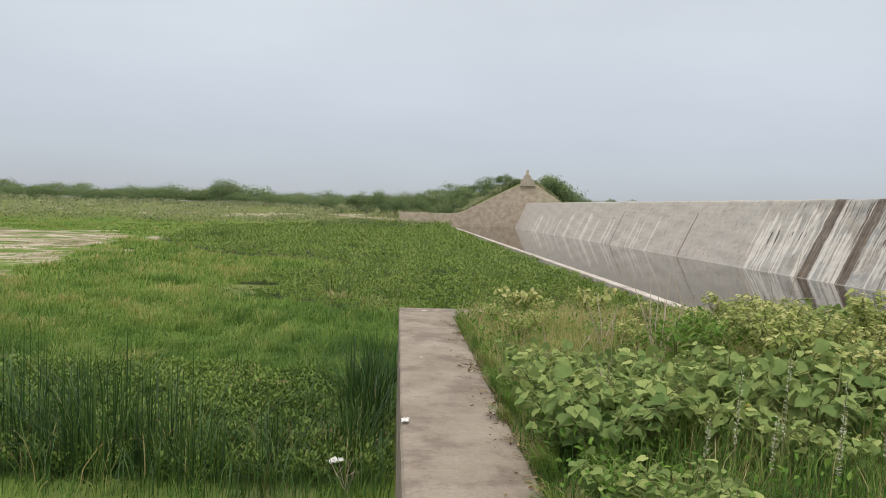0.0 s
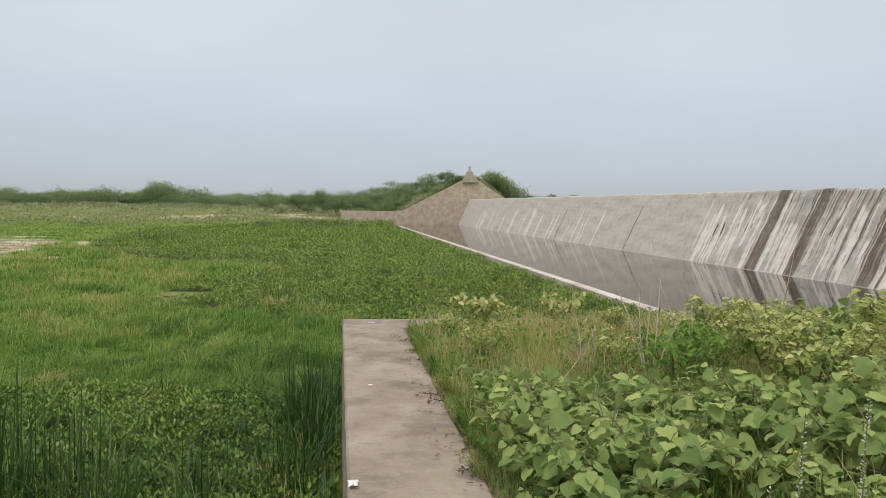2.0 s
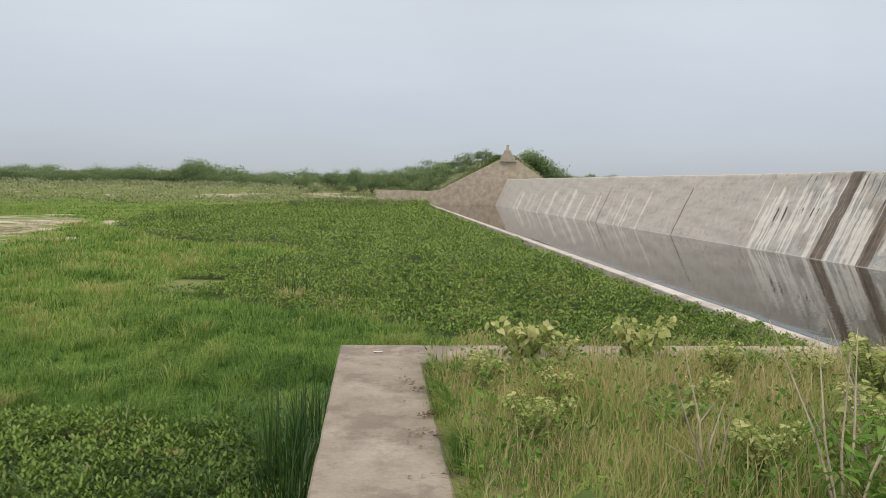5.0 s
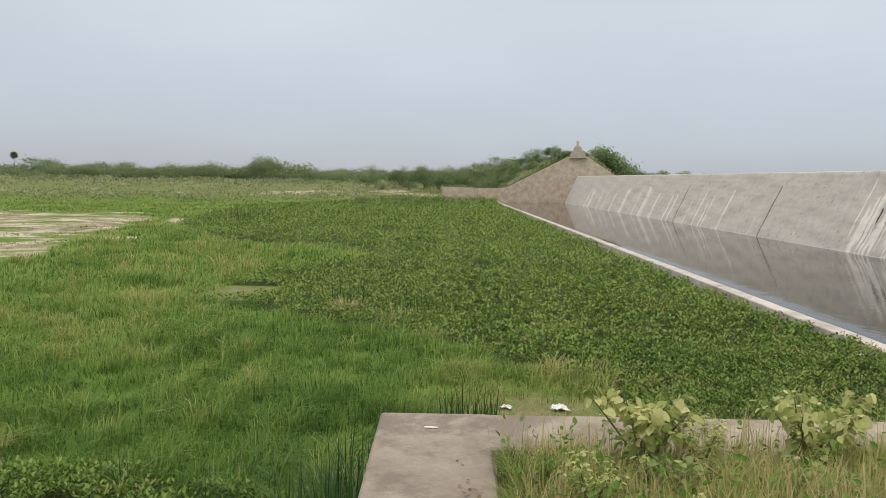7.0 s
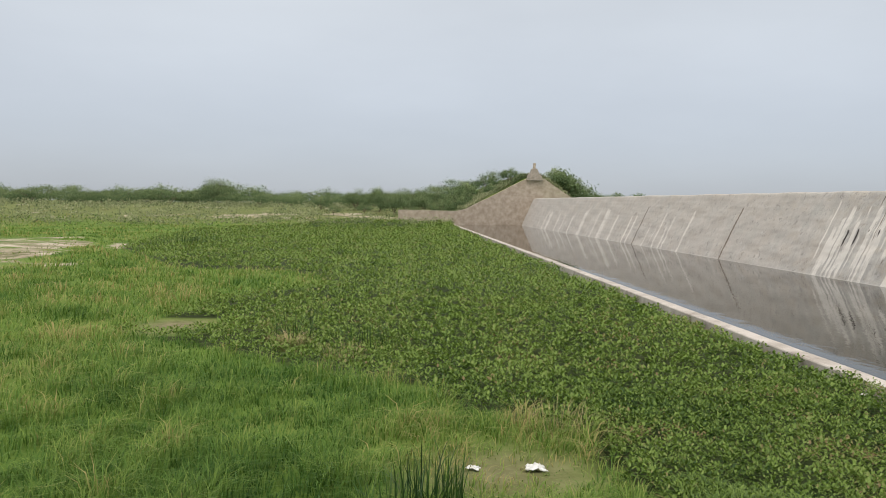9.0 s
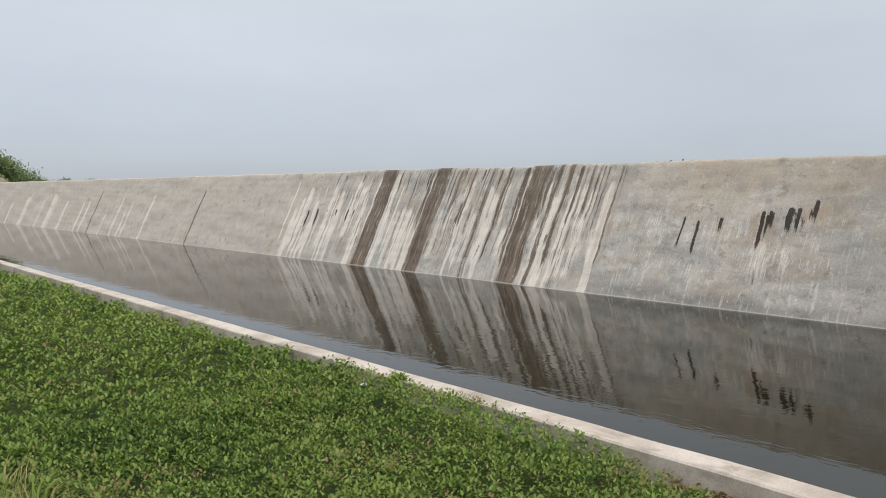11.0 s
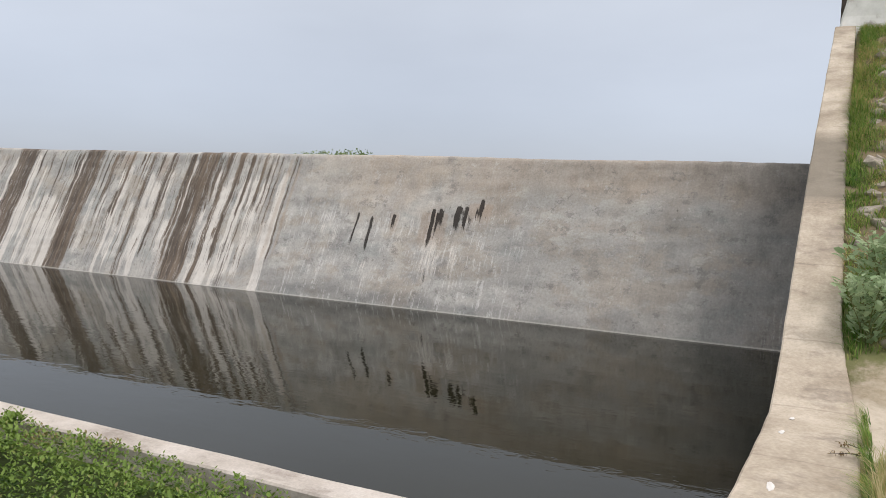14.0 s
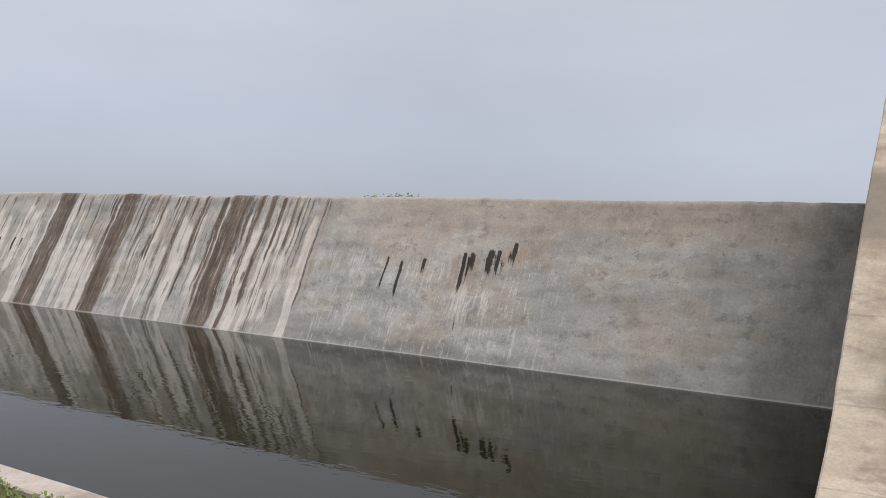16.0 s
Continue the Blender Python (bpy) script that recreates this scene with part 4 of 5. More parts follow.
x, y, d, mound, clump, out, in_sand, bald = x[keep], y[keep], d[keep], mound[keep], clump[keep], out[keep], in_sand[keep], bald[keep]
tall = np.clip(0.27 + 0.10 * mound + 0.11 * clump, 0.08, 0.6) * rng.uniform(0.6, 1.25, len(x)) * np.where(y < 45, 1, 0.75) * np.where(in_sand, 0.4, 1) * (1 - 0.6 * np.clip(bald, 0, 1))
# clump and mound terms darken the hollows, painting shade between tussocks
tone = 0.46 + 0.15 * waves(x, y, 74, 6) + 0.15 * clump + 0.12 * mound + rng.normal(0, 0.05, len(x)) + np.clip((d - 12) / 50, -0.07, 0.2)
ochre = np.clip(waves(x, y, 77, 1.4) - 0.85, 0, 0.3) * np.clip((24 - d) / 12, 0.2, 1) + 0.3 * np.exp(-(((x - 1.8) / 2.2) ** 2 + ((y - 5.6) / 1.6) ** 2))
turn = np.where(rng.random(len(x)) < 0.55, out, rng.vonmises(0.6, 1.2, len(x)))
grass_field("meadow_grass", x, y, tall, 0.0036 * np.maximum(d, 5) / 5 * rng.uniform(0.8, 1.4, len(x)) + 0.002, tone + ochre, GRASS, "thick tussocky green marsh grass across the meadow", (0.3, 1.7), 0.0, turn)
# straw-coloured tufts at the edge of the water plants
for cx, cy, n, wide in [(-1.8, 13.0, 260, 0.35), (-0.63, 11.9, 130, 0.45), (2.5, 6.9, 160, 0.5)]:
    q, w = rng.uniform(0, 2 * np.pi, n), wide * np.sqrt(rng.random(n))
    grass_field("straw_tuft", cx + w * np.cos(q), cy + w * np.sin(q), rng.uniform(0.2, 0.5, n), rng.uniform(0.006, 0.012, n), rng.uniform(0.5, 1.05, n), SEEDHEAD, "withered straw-coloured tuft among green plants", (0.2, 1.2), 0.03, q)

# brownish rough grass near the start
x, y = rng.uniform(-9, -0.05, 26000), rng.uniform(-11, -2.3, 26000)
keep = (waves(x, y, 75, 1.0) > -0.5) & (rng.random(26000) < np.clip((x + 9 + waves(x, y, 154, 2)) / 3, 0, 1)) & (rng.random(26000) < np.clip((-2.2 - y + 0.7 * waves(x, y, 155, 1.5)) / 1.2, 0, 1)) & (np.hypot(x, y + 11) > 1.2)
x, y = x[keep], y[keep]
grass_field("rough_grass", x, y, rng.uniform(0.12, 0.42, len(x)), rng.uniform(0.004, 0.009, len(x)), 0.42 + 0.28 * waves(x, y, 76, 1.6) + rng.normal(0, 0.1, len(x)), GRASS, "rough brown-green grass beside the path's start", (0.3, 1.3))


def sill_side(x, y):
    """How far the plants sink towards the bare foot of the sill."""
    return np.clip((x - 6.9) / 0.6, 0, 1) * np.clip((3.6 - y) / 1.6, 0, 1)


def hyacinth(name, x, y, size, label, per=5, high=0.2, far=False, fresh=0.0):
    """Rosettes: spoon leaves standing out of one crown each, the inner ones upright, the outer ones darkened as shade.
    """
    n = len(x) * per
    ring = np.tile(np.arange(per), len(x)) / per
    crown = np.repeat(rng.uniform(0.3, 1.0, len(x)), per)
    a = np.repeat(rng.uniform(0, 2 * np.pi, len(x)), per) + 2 * np.pi * ring * 1.6 + rng.normal(0, 0.3, n)
    x, y, size = np.repeat(x, per), np.repeat(y, per), np.repeat(size, per)
    tilt = 0.15 + 1.5 * ring + rng.uniform(-0.1, 0.3, n)
    way = np.stack([np.cos(a), np.sin(a), tilt], 1)
    hump = waves(x, y, 81, 1.3)
    z = ground_z(x, y) + (0.03 + high * crown * (0.55 + 0.45 * ring) + 0.04 * hump) * (1 - 0.8 * sill_side(x, y)) + 0.14 * np.clip((x - 5.5) / 1.5, 0, 1) * np.clip((y - 2.8) / 2, 0, 1) * np.clip((12 - y) / 4, 0, 1)
    base = np.stack([x + 0.35 * size * np.cos(a), y + 0.35 * size * np.sin(a), z], 1)
    nor = np.stack([-np.cos(a), -np.sin(a), 0.9 + 0 * a], 1) + rng.normal(0, 0.3, (n, 3))
    L = size * rng.uniform(0.85, 1.4, n)
    shape, k = (kites, 4) if far else (leaves, 6)
    v, f = shape(base, way, nor, L, L * rng.uniform(0.42, 0.64, n), 0.35)
    # low and outer leaves toned darker, painting shade into the gaps
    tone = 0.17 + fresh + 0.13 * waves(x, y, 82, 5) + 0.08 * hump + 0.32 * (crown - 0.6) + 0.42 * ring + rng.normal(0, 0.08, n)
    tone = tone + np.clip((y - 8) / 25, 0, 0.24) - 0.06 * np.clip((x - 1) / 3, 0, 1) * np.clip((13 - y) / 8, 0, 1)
    withered = 0.34 * (waves(x, y, 88, 2.4) + 0.5 * waves(x, y, 89, 0.6) + 0.35 * np.clip((x - 2.5) / 3, 0, 1) > 0.9) * (rng.random(n) < 0.5 * np.clip((22 - y) / 16, 0, 1))
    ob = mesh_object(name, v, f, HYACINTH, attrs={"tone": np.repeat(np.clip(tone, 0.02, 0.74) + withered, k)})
    return tagged(ob, label, "water plants", kind="stuff")


r0, r1 = math.sqrt(3.2), math.sqrt(128)
d = (r0 + rng.random(170000) * (r1 - r0)) ** 2
a = np.radians(rng.uniform(-40, 75, len(d)))
x, y = 1.2 + d * np.sin(a), -3.4 + d * np.cos(a)
keep = inside(HY_MAIN, x + 0.25 * waves(x, y, 84, 1.2), y + 0.25 * waves(x, y, 85, 1.2)) & (y > 0.1) & (x < 7.64) & (np.hypot((x + 4.9) / 1.0, (y - 16) / 1.4) > 1)
x, y, d = x[keep], y[keep], d[keep]
near = d < 26
keep = ~((x > 3.2) & (y < 7) & (rng.random(len(x)) < 0.6))
x, y, d, near = x[keep], y[keep], d[keep], near[keep]
hyacinth("water_hyacinth", x[near], y[near], 0.047 + 0.0018 * np.maximum(d[near] - 5, 0), "dense mat of green water hyacinth beside the sill")
hyacinth("far_hyacinth", x[~near], y[~near], 0.085 + 0.0019 * (d[~near] - 20), "green water hyacinth spreading to the far wall", 4, 0.22, True)
x, y = rng.uniform(-7, 0, 15000), rng.uniform(-2.8, 2.8, 15000)
keep = inside(HY_NEAR, x, y) & (x < -0.04) & (waves(x, y, 86, 0.9) > -0.6)
hyacinth("hyacinth_patch", x[keep], y[keep], rng.uniform(0.034, 0.056, keep.sum()), "patch of water hyacinth along the walkway wall", 5, 0.3)
# sedge blades standing through the near patch
x, y = rng.uniform(-7, -0.05, 6000), rng.uniform(-3.4, 2.4, 6000)
keep = (waves(x, y, 161, 1.6) + 0.8 * np.clip((-0.6 - y) / 2, -0.5, 1) + 0.9 * np.exp(-((x + 0.4) / 0.5) ** 2) > 0.45)
x, y = x[keep], y[keep]
n = len(x)
v, f = arching(np.stack([x, y, ground_z(x, y)], 1), rng.uniform(0.35, 0.85, n), rng.uniform(0.006, 0.013, n), rng.uniform(0.2, 1.1, n), rng.uniform(0, 2 * np.pi, n))
tagged(mesh_object("sedge", v, f, REED, attrs={"tone": np.repeat(np.clip(rng.normal(0.55, 0.25, n), 0, 1), 9)}), "arching dark green sedge blades among the hyacinth", "sedge", kind="stuff")
# fine creeping weed at the foot of the sill
x, y = rng.uniform(3.0, 7.64, 9500), 0.15 + 9 * rng.random(9500) ** 1.2
hyacinth("young_hyacinth", x, y, rng.uniform(0.028, 0.042, len(x)), "close mat of young yellowing hyacinth by the sill", 5, 0.24, fresh=0.28)
x, y = rng.uniform(3.2, 7.6, 26000), 0.1 + 4.4 * rng.random(26000) ** 1.3
keep = y < 0.4 + (7.9 - x) * 0.9
grass_field("creeping_weed", x[keep], y[keep], rng.uniform(0.06, 0.16, keep.sum()) * (1 - 0.5 * sill_side(x[keep], y[keep])), rng.uniform(0.011, 0.02, keep.sum()), 0.5 + 0.15 * waves(x[keep], y[keep], 87, 1.0), HYACINTH, "fine creeping weed in front of the sill", (0.5, 1.6), 0.17 * (1 - 0.8 * sill_side(x[keep], y[keep])))


def reed_clump(name, cx, cy, n, spread, h, label):
    a, q = rng.uniform(0, 2 * np.pi, n), spread * np.sqrt(rng.random(n))
    x, y = cx + q * np.cos(a), cy + q * np.sin(a)
    base = np.stack([x - cx, y - cy, ground_z(x, y) - float(ground_z(cx, cy)) - 0.03], 1)
    hh = 1.2 * h * rng.uniform(0.5, 1.1, n)
    v, f = arching(base, hh, rng.uniform(0.009, 0.018, n), rng.uniform(0.0, 1.0, n) ** 1.6 * 0.8, a + rng.normal(0, 0.7, n))
    # reed feet coloured darker than the tips, as painted shade
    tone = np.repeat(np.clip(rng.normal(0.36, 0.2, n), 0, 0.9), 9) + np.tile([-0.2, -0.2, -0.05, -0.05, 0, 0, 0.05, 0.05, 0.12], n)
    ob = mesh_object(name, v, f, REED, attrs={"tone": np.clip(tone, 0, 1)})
    ob.location = (cx, cy, float(ground_z(cx, cy)))
    return tagged(ob, label, "reeds", kind="stuff")


for cx, cy, n, s, h in [(-3.9, -2.2, 90, 0.4, 1.25), (-4.7, -2.6, 60, 0.3, 1.2), (-5.0, -1.6, 60, 0.5, 1.0), (-3.1, -2.6, 130, 0.45, 1.3), (-2.5, -2.3, 100, 0.5, 1.05), (-2.0, -2.8, 60, 0.4, 0.8), (-1.4, -2.2, 50, 0.4, 0.7),
                        (-0.35, -0.9, 110, 0.3, 1.0), (-0.4, 0.2, 130, 0.35, 1.05), (-0.3, 1.1, 120, 0.3, 1.0), (-0.45, -2.0, 80, 0.35, 0.9), (-0.3, 2.0, 60, 0.3, 0.8), (0.35, 1.3, 60, 0.25, 0.95), (0.8, 1.6, 36, 0.25, 0.8), (0.75, 4.3, 110, 0.35, 0.62), (0.35, 4.0, 50, 0.3, 0.5),
                        (-8.0, 3.6, 90, 0.7, 1.1), (-9.2, 4.3, 60, 0.6, 1.0), (-1.75, 13.8, 50, 0.5, 0.75), (-0.2, 13.4, 60, 0.6, 0.55), (-6.2, -3.0, 70, 0.5, 1.1), (8.4, 0.28, 18, 0.2, 1.75), (-13.7, 52, 220, 2.6, 1.1), (-5, 95, 300, 6, 1.0)]:
    reed_clump("reed_clump", cx, cy, n, s, h, "upright dark green reeds in the marsh")

# ---- the overgrown fill beside the walkway ----
n = 150000
x, y = 0.5 + 11 * rng.random(n), -0.54 - 15 * rng.random(n) ** 1.3
fringe = 0.66 + 0.07 * waves(x * 0, y, 91, 0.8) + 0.05 * waves(x * 0, y, 92, 0.25)
far_fringe = -0.66 - 0.1 * waves(x, y * 0, 93, 0.7) - 0.35 * np.exp(-((x - 8.7) / 1.0) ** 2)
keep = (x > fringe) & (y < np.minimum(far_fringe, -0.56)) & ~((np.abs(x - 8.9) < 0.8) & (y > -1.35) & (rng.random(n) < 0.93))
keep &= (rng.random(n) < np.clip((10.6 + 0.9 * waves(x, y, 152, 2) - x) / 1.6, 0, 1)) & (rng.random(n) < np.clip((y + 15.5 + waves(x, y, 153, 2)) / 4, 0, 1))
x, y = x[keep], y[keep]
near = np.minimum(x - 0.66, -0.7 - y)
h = np.clip(0.12 + 0.24 * np.clip(near, 0, 0.8) + 0.06 * waves(x, y, 94, 1.1), 0.07, 0.42) * rng.uniform(0.5, 1.3, len(x))
# darker tone around the shrub patch paints their shade into the grass
tone = 0.62 - 0.22 * np.clip((-4.2 - y) / 1.2, 0, 1) + 0.44 * np.exp(-((y + 1.0) / 2.6) ** 2) * np.clip((x - 0.5) / 0.8, 0.3, 1) + 0.2 * waves(x, y, 95, 1.3) + rng.normal(0, 0.12, len(x))
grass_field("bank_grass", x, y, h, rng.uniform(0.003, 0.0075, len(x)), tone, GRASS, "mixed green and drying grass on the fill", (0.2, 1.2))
# tall drying seed grass
n = 16000
x, y = 0.75 + 6.5 * rng.random(n), -0.72 - 4.8 * rng.random(n) ** 1.7
keep = waves(x, y, 96, 1.2) > -0.5
x, y = x[keep], y[keep]
grass_field("seed_grass", x, y, rng.uniform(0.15, 0.42, len(x)), rng.uniform(0.0025, 0.005, len(x)), rng.uniform(0.45, 1.1, len(x)), SEEDHEAD, "tall straw-coloured seeding grass", (0.2, 0.9))
# pale feathery weeds standing among the shrubs
n = 34000
x, y = 0.8 + 7 * rng.random(n), -0.72 - 7.6 * rng.random(n)
keep = waves(x, y, 131, 1.5) + 0.5 * waves(x, y, 132, 0.5) > 0.0
x, y = x[keep], y[keep]
near = np.clip(np.minimum(x - 0.7, -0.6 - y) / 1.2, 0.3, 1)
grass_field("feathery_weed", x, y, near * rng.uniform(0.18, 0.5, len(x)), rng.uniform(0.003, 0.008, len(x)), 0.52 + 0.3 * np.exp(-((y + 1.6) / 1.8) ** 2) + 0.2 * waves(x, y, 133, 0.9) + rng.normal(0, 0.12, len(x)), SEEDHEAD, "pale yellow-green feathery weeds on the fill", (0.15, 0.8))
# small leafy herbs low down
n = 34000
x, y = 0.72 + 8.5 * rng.random(n), -0.82 - 11 * rng.random(n) ** 1.1
keep = waves(x, y, 97, 0.9) + rng.normal(0, 0.3, n) > -0.2
x, y = x[keep], y[keep]
p = np.stack([x, y, ground_z(x, y) + rng.uniform(0.02, 0.3, len(x))], 1)
v, f = leaves(p, rng.normal(0, 1, p.shape) + [0, 0, 0.5], rng.normal(0, 0.6, p.shape) + [0, 0, 1], rng.uniform(0.02, 0.055, len(x)), rng.uniform(0.012, 0.03, len(x)))
tagged(mesh_object("ground_herbs", v, f, BUSH, attrs={"tone": np.repeat(np.clip(0.5 + 0.2 * waves(x, y, 98, 0.7), 0, 1), 6)}), "low leafy herbs among the grass", "herbs", kind="stuff")


def shrub(name, seed, h, w, stems, per_stem, leaf, material, droop=0.35, narrow=0.85, tone0=0.5, stem_mat=STEM, rise=0.0, top=0.7):
    """Several branching stems, each set with leaves on short stalks."""
    r = np.random.default_rng(seed)
    root = new(name)
    pieces, P, D, S = [], [], [], []
    for s in range(stems):
        a = 2 * math.pi * s / stems + r.uniform(-0.5, 0.5)
        reach = w / 2 * r.uniform(0.35, 1.0)
        tip_z = h * r.uniform(0.7, 1.0)
        path = [Vector((0.03 * math.cos(a), 0.03 * math.sin(a), -0.05)), Vector((reach * 0.35 * math.cos(a), reach * 0.35 * math.sin(a), tip_z * 0.45)),
                Vector((reach * 0.75 * math.cos(a + 0.2), reach * 0.75 * math.sin(a + 0.2), tip_z * 0.8)), Vector((reach * math.cos(a + 0.3), reach * math.sin(a + 0.3), tip_z))]
        pieces.append(tube([tuple(q) for q in path], [0.010, 0.008, 0.005, 0.002], 5))
        for k in range(per_stem):
            t = 0.15 + 2.85 * ((k + r.random()) / per_stem) ** 0.75
            i = min(int(t), 2)
            q = path[i].lerp(path[i + 1], t - i)
            b = r.uniform(0, 2 * np.pi)
            out = Vector((math.cos(b), math.sin(b), r.uniform(-0.1, 0.6)))
            tip = q + out * leaf * r.uniform(0.5, 1.4)
            if k % 2 == 0:
                pieces.append(tube([tuple(q), tuple(tip)], [0.003, 0.0015], 3))
            P.append(tip)
            D.append((out.x, out.y, r.uniform(-2.2 * droop, 0.2) + rise))
            S.append(leaf * r.uniform(0.4, 1.35))
    v, f = joined(pieces)
    mesh_object("branching_stem", v, f, stem_mat, root)
    P, D, S = np.array(P), np.array(D), np.array(S)
    n = len(P)
    nor = r.normal(0, 0.5, (n, 3)) + [0, 0, 1]
    v, f = broad_leaves(P, D, nor, S, S * narrow)
    # leaf tone rises with height, colouring shade into the lower foliage
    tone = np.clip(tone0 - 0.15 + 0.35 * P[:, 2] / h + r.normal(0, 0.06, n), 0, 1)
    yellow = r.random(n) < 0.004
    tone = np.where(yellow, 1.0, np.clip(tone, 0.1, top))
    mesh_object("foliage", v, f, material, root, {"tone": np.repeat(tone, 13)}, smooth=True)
    return root


def broad_leaves(base, way, normal, length, width):
    """Heart-shaped leaves with a raised rib and a bent tip: thirteen vertices and twelve triangles each."""
    n = len(base)
    way = unit(way)
    side = unit(np.cross(way, normal))
    nor = np.cross(side, way)
    L, W = length[:, None], width[:, None] / 2
    c = base + way * L * 0.42 - nor * L * 0.07
    ring = [(0.0, 0.0, 0.0), (-0.13, 0.42, 0.02), (-0.06, 0.82, -0.03), (0.18, 1.0, 0.04), (0.45, 0.9, -0.02), (0.72, 0.58, 0.02), (1.0, 0.0, -0.18),
            (0.72, -0.58, 0.02), (0.45, -0.9, -0.02), (0.18, -1.0, 0.04), (-0.06, -0.82, -0.03), (-0.13, -0.42, 0.02)]
    pts = [base + way * L * a + side * W * b + nor * L * k for a, b, k in ring] + [c]
    v = np.stack(pts, 1).reshape(-1, 3)
    o = (np.arange(n) * 13)[:, None]
    return v, np.concatenate([o + [12, i, (i + 1) % 12] for i in range(12)])


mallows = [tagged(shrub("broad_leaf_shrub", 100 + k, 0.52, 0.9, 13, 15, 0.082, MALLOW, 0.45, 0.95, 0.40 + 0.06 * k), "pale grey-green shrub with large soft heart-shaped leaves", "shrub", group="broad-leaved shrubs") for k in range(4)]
r = np.random.default_rng(71)
spots = []
for gx0 in np.arange(1.12, 2.75, 0.42):
    for gy0 in np.arange(-6.75, -4.4, 0.42):
        if r.random() < 0.9 and not (gx0 > 1.9 and gy0 > -4.8):
            spots.append((gx0 + r.uniform(-0.13, 0.13), gy0 + r.uniform(-0.13, 0.13), r.uniform(0.72, 1.08) * (0.7 if gx0 > 1.7 and gy0 < -6.4 else 1)))
spots += [(0.92, -6.55, 0.55), (0.95, -7.45, 0.7), (1.25, -7.6, 0.7), (1.2, -8.4, 0.6), (3.1, -5.6, 1.1), (3.3, -6.3, 1.15), (2.9, -6.9, 0.9), (3.9, -5.5, 1.2), (4.2, -6.4, 1.25), (4.6, -4.7, 1.2), (5.2, -5.5, 1.3), (3.4, -4.6, 1.1),
          (5.5, -3.4, 1.15), (3.9, -3.5, 1.1), (6.3, -0.95, 0.6), (5.9, -5.0, 1.3), (4.9, -2.4, 1.0), (6.6, -3.9, 1.2), (4.3, -2.7, 1.2), (3.2, -3.0, 0.8), (5.0, -7.2, 1.2), (6.2, -2.4, 1.1), (1.6, -1.25, 0.5), (2.3, -1.3, 0.55), (2.1, -2.6, 0.5), (-1.3, -6.3, 0.7)]
herbs = [tagged(shrub("pale_herb", 150 + k, 0.66, 0.75, 13, 60, 0.046, HERB_LEAF, 0.35, 0.7, 0.6 + 0.1 * k, top=0.82), "pale yellow-green herb with small narrow leaves", "herb", group="pale herbs") for k in range(2)]
herb_spots = [(3.2, -4.2, 1.0), (2.9, -3.4, 0.8), (3.5, -3.5, 1.0), (3.1, -5.7, 1.1), (3.3, -6.5, 1.1), (4.9, -6.3, 1.2), (3.9, -6.9, 1.1), (5.4, -5.0, 1.2), (2.2, -3.6, 0.6), (1.8, -1.0, 0.6), (3.0, -5.0, 1.1), (3.6, -5.9, 1.2), (4.4, -5.3, 1.25), (4.0, -4.4, 1.1), (5.1, -4.2, 1.2), (5.8, -4.2, 1.2), (4.6, -3.4, 1.15), (5.6, -2.6, 1.1), (3.6, -2.4, 0.9), (4.4, -1.9, 0.9), (2.7, -7.4, 0.7), (3.3, -7.3, 0.8), (1.1, -1.6, 0.5), (1.5, -2.1, 0.55), (2.9, -1.5, 0.6), (3.6, -1.5, 0.65), (4.4, -1.4, 0.6), (5.3, -1.5, 0.65), (1.2, -3.0, 0.55), (2.5, -2.2, 0.6), (6.9, -1.3, 0.5), (1.0, -5.1, 0.5)]
for k, (x, y, s) in enumerate(herb_spots):
    m = placed(x, y, s, 71 * k)
    if k < 2:
        herbs[k].matrix_world = m
    else:
        copy_thing(herbs[k % 2], m)
for k, (x, y, s) in enumerate(spots):
    m = placed(x, y, s, 47 * k)
    if k < 4:
        mallows[k].matrix_world = m
    else:
        copy_thing(mallows[k % 4], m)
tall_pair = [tagged(shrub("tall_mallow", 160 + k, 0.5, 0.6, 12, 30, 0.052, HERB_LEAF, 0.9, 0.95, 0.7, top=0.9), "tall pale mallow with drooping yellowing leaves by the wall", "shrub", group="tall mallows") for k in range(2)]
for ob, (x, y, turn) in zip(tall_pair, [(1.5, -0.95, 20), (2.42, -0.95, 140)]):
    ob.matrix_world = placed(x, y, 1.0, turn)
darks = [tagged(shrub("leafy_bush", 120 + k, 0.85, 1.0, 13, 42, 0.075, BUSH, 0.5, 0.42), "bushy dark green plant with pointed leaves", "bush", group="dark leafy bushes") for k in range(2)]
for k, (x, y, s) in enumerate([(2.75, -4.0, 0.72), (2.4, -4.3, 0.75), (3.6, -2.2, 0.6), (4.9, -5.6, 0.8), (6.4, -2.2, 0.7), (-2.0, -6.4, 0.6), (-1.32, 7.44, 0.3), (-1.9, 4.68, 0.26), (-0.6, 9.6, 0.22), (1.2, -2.6, 0.32), (0.95, -1.15, 0.3), (1.0, -4.3, 0.4), (0.95, -6.1, 0.38), (0.95, -7.4, 0.42), (1.0, -6.9, 0.36), (1.1, -7.9, 0.4), (3.3, -1.2, 0.4)]):
    m = placed(x, y, s, 61 * k)
    if k < 2:
        darks[k].matrix_world = m
    else:
        copy_thing(darks[k % 2], m)
cal = [tagged(shrub("milkweed_bush", 140 + k, 1.0, 1.1, 15, 30, 0.11, CALOTROPIS, 0.15, 0.6, 0.8, rise=0.75), "blue-green thick-leaved milkweed bush by the ramp", "bush", group="milkweed bushes") for k in range(2)]
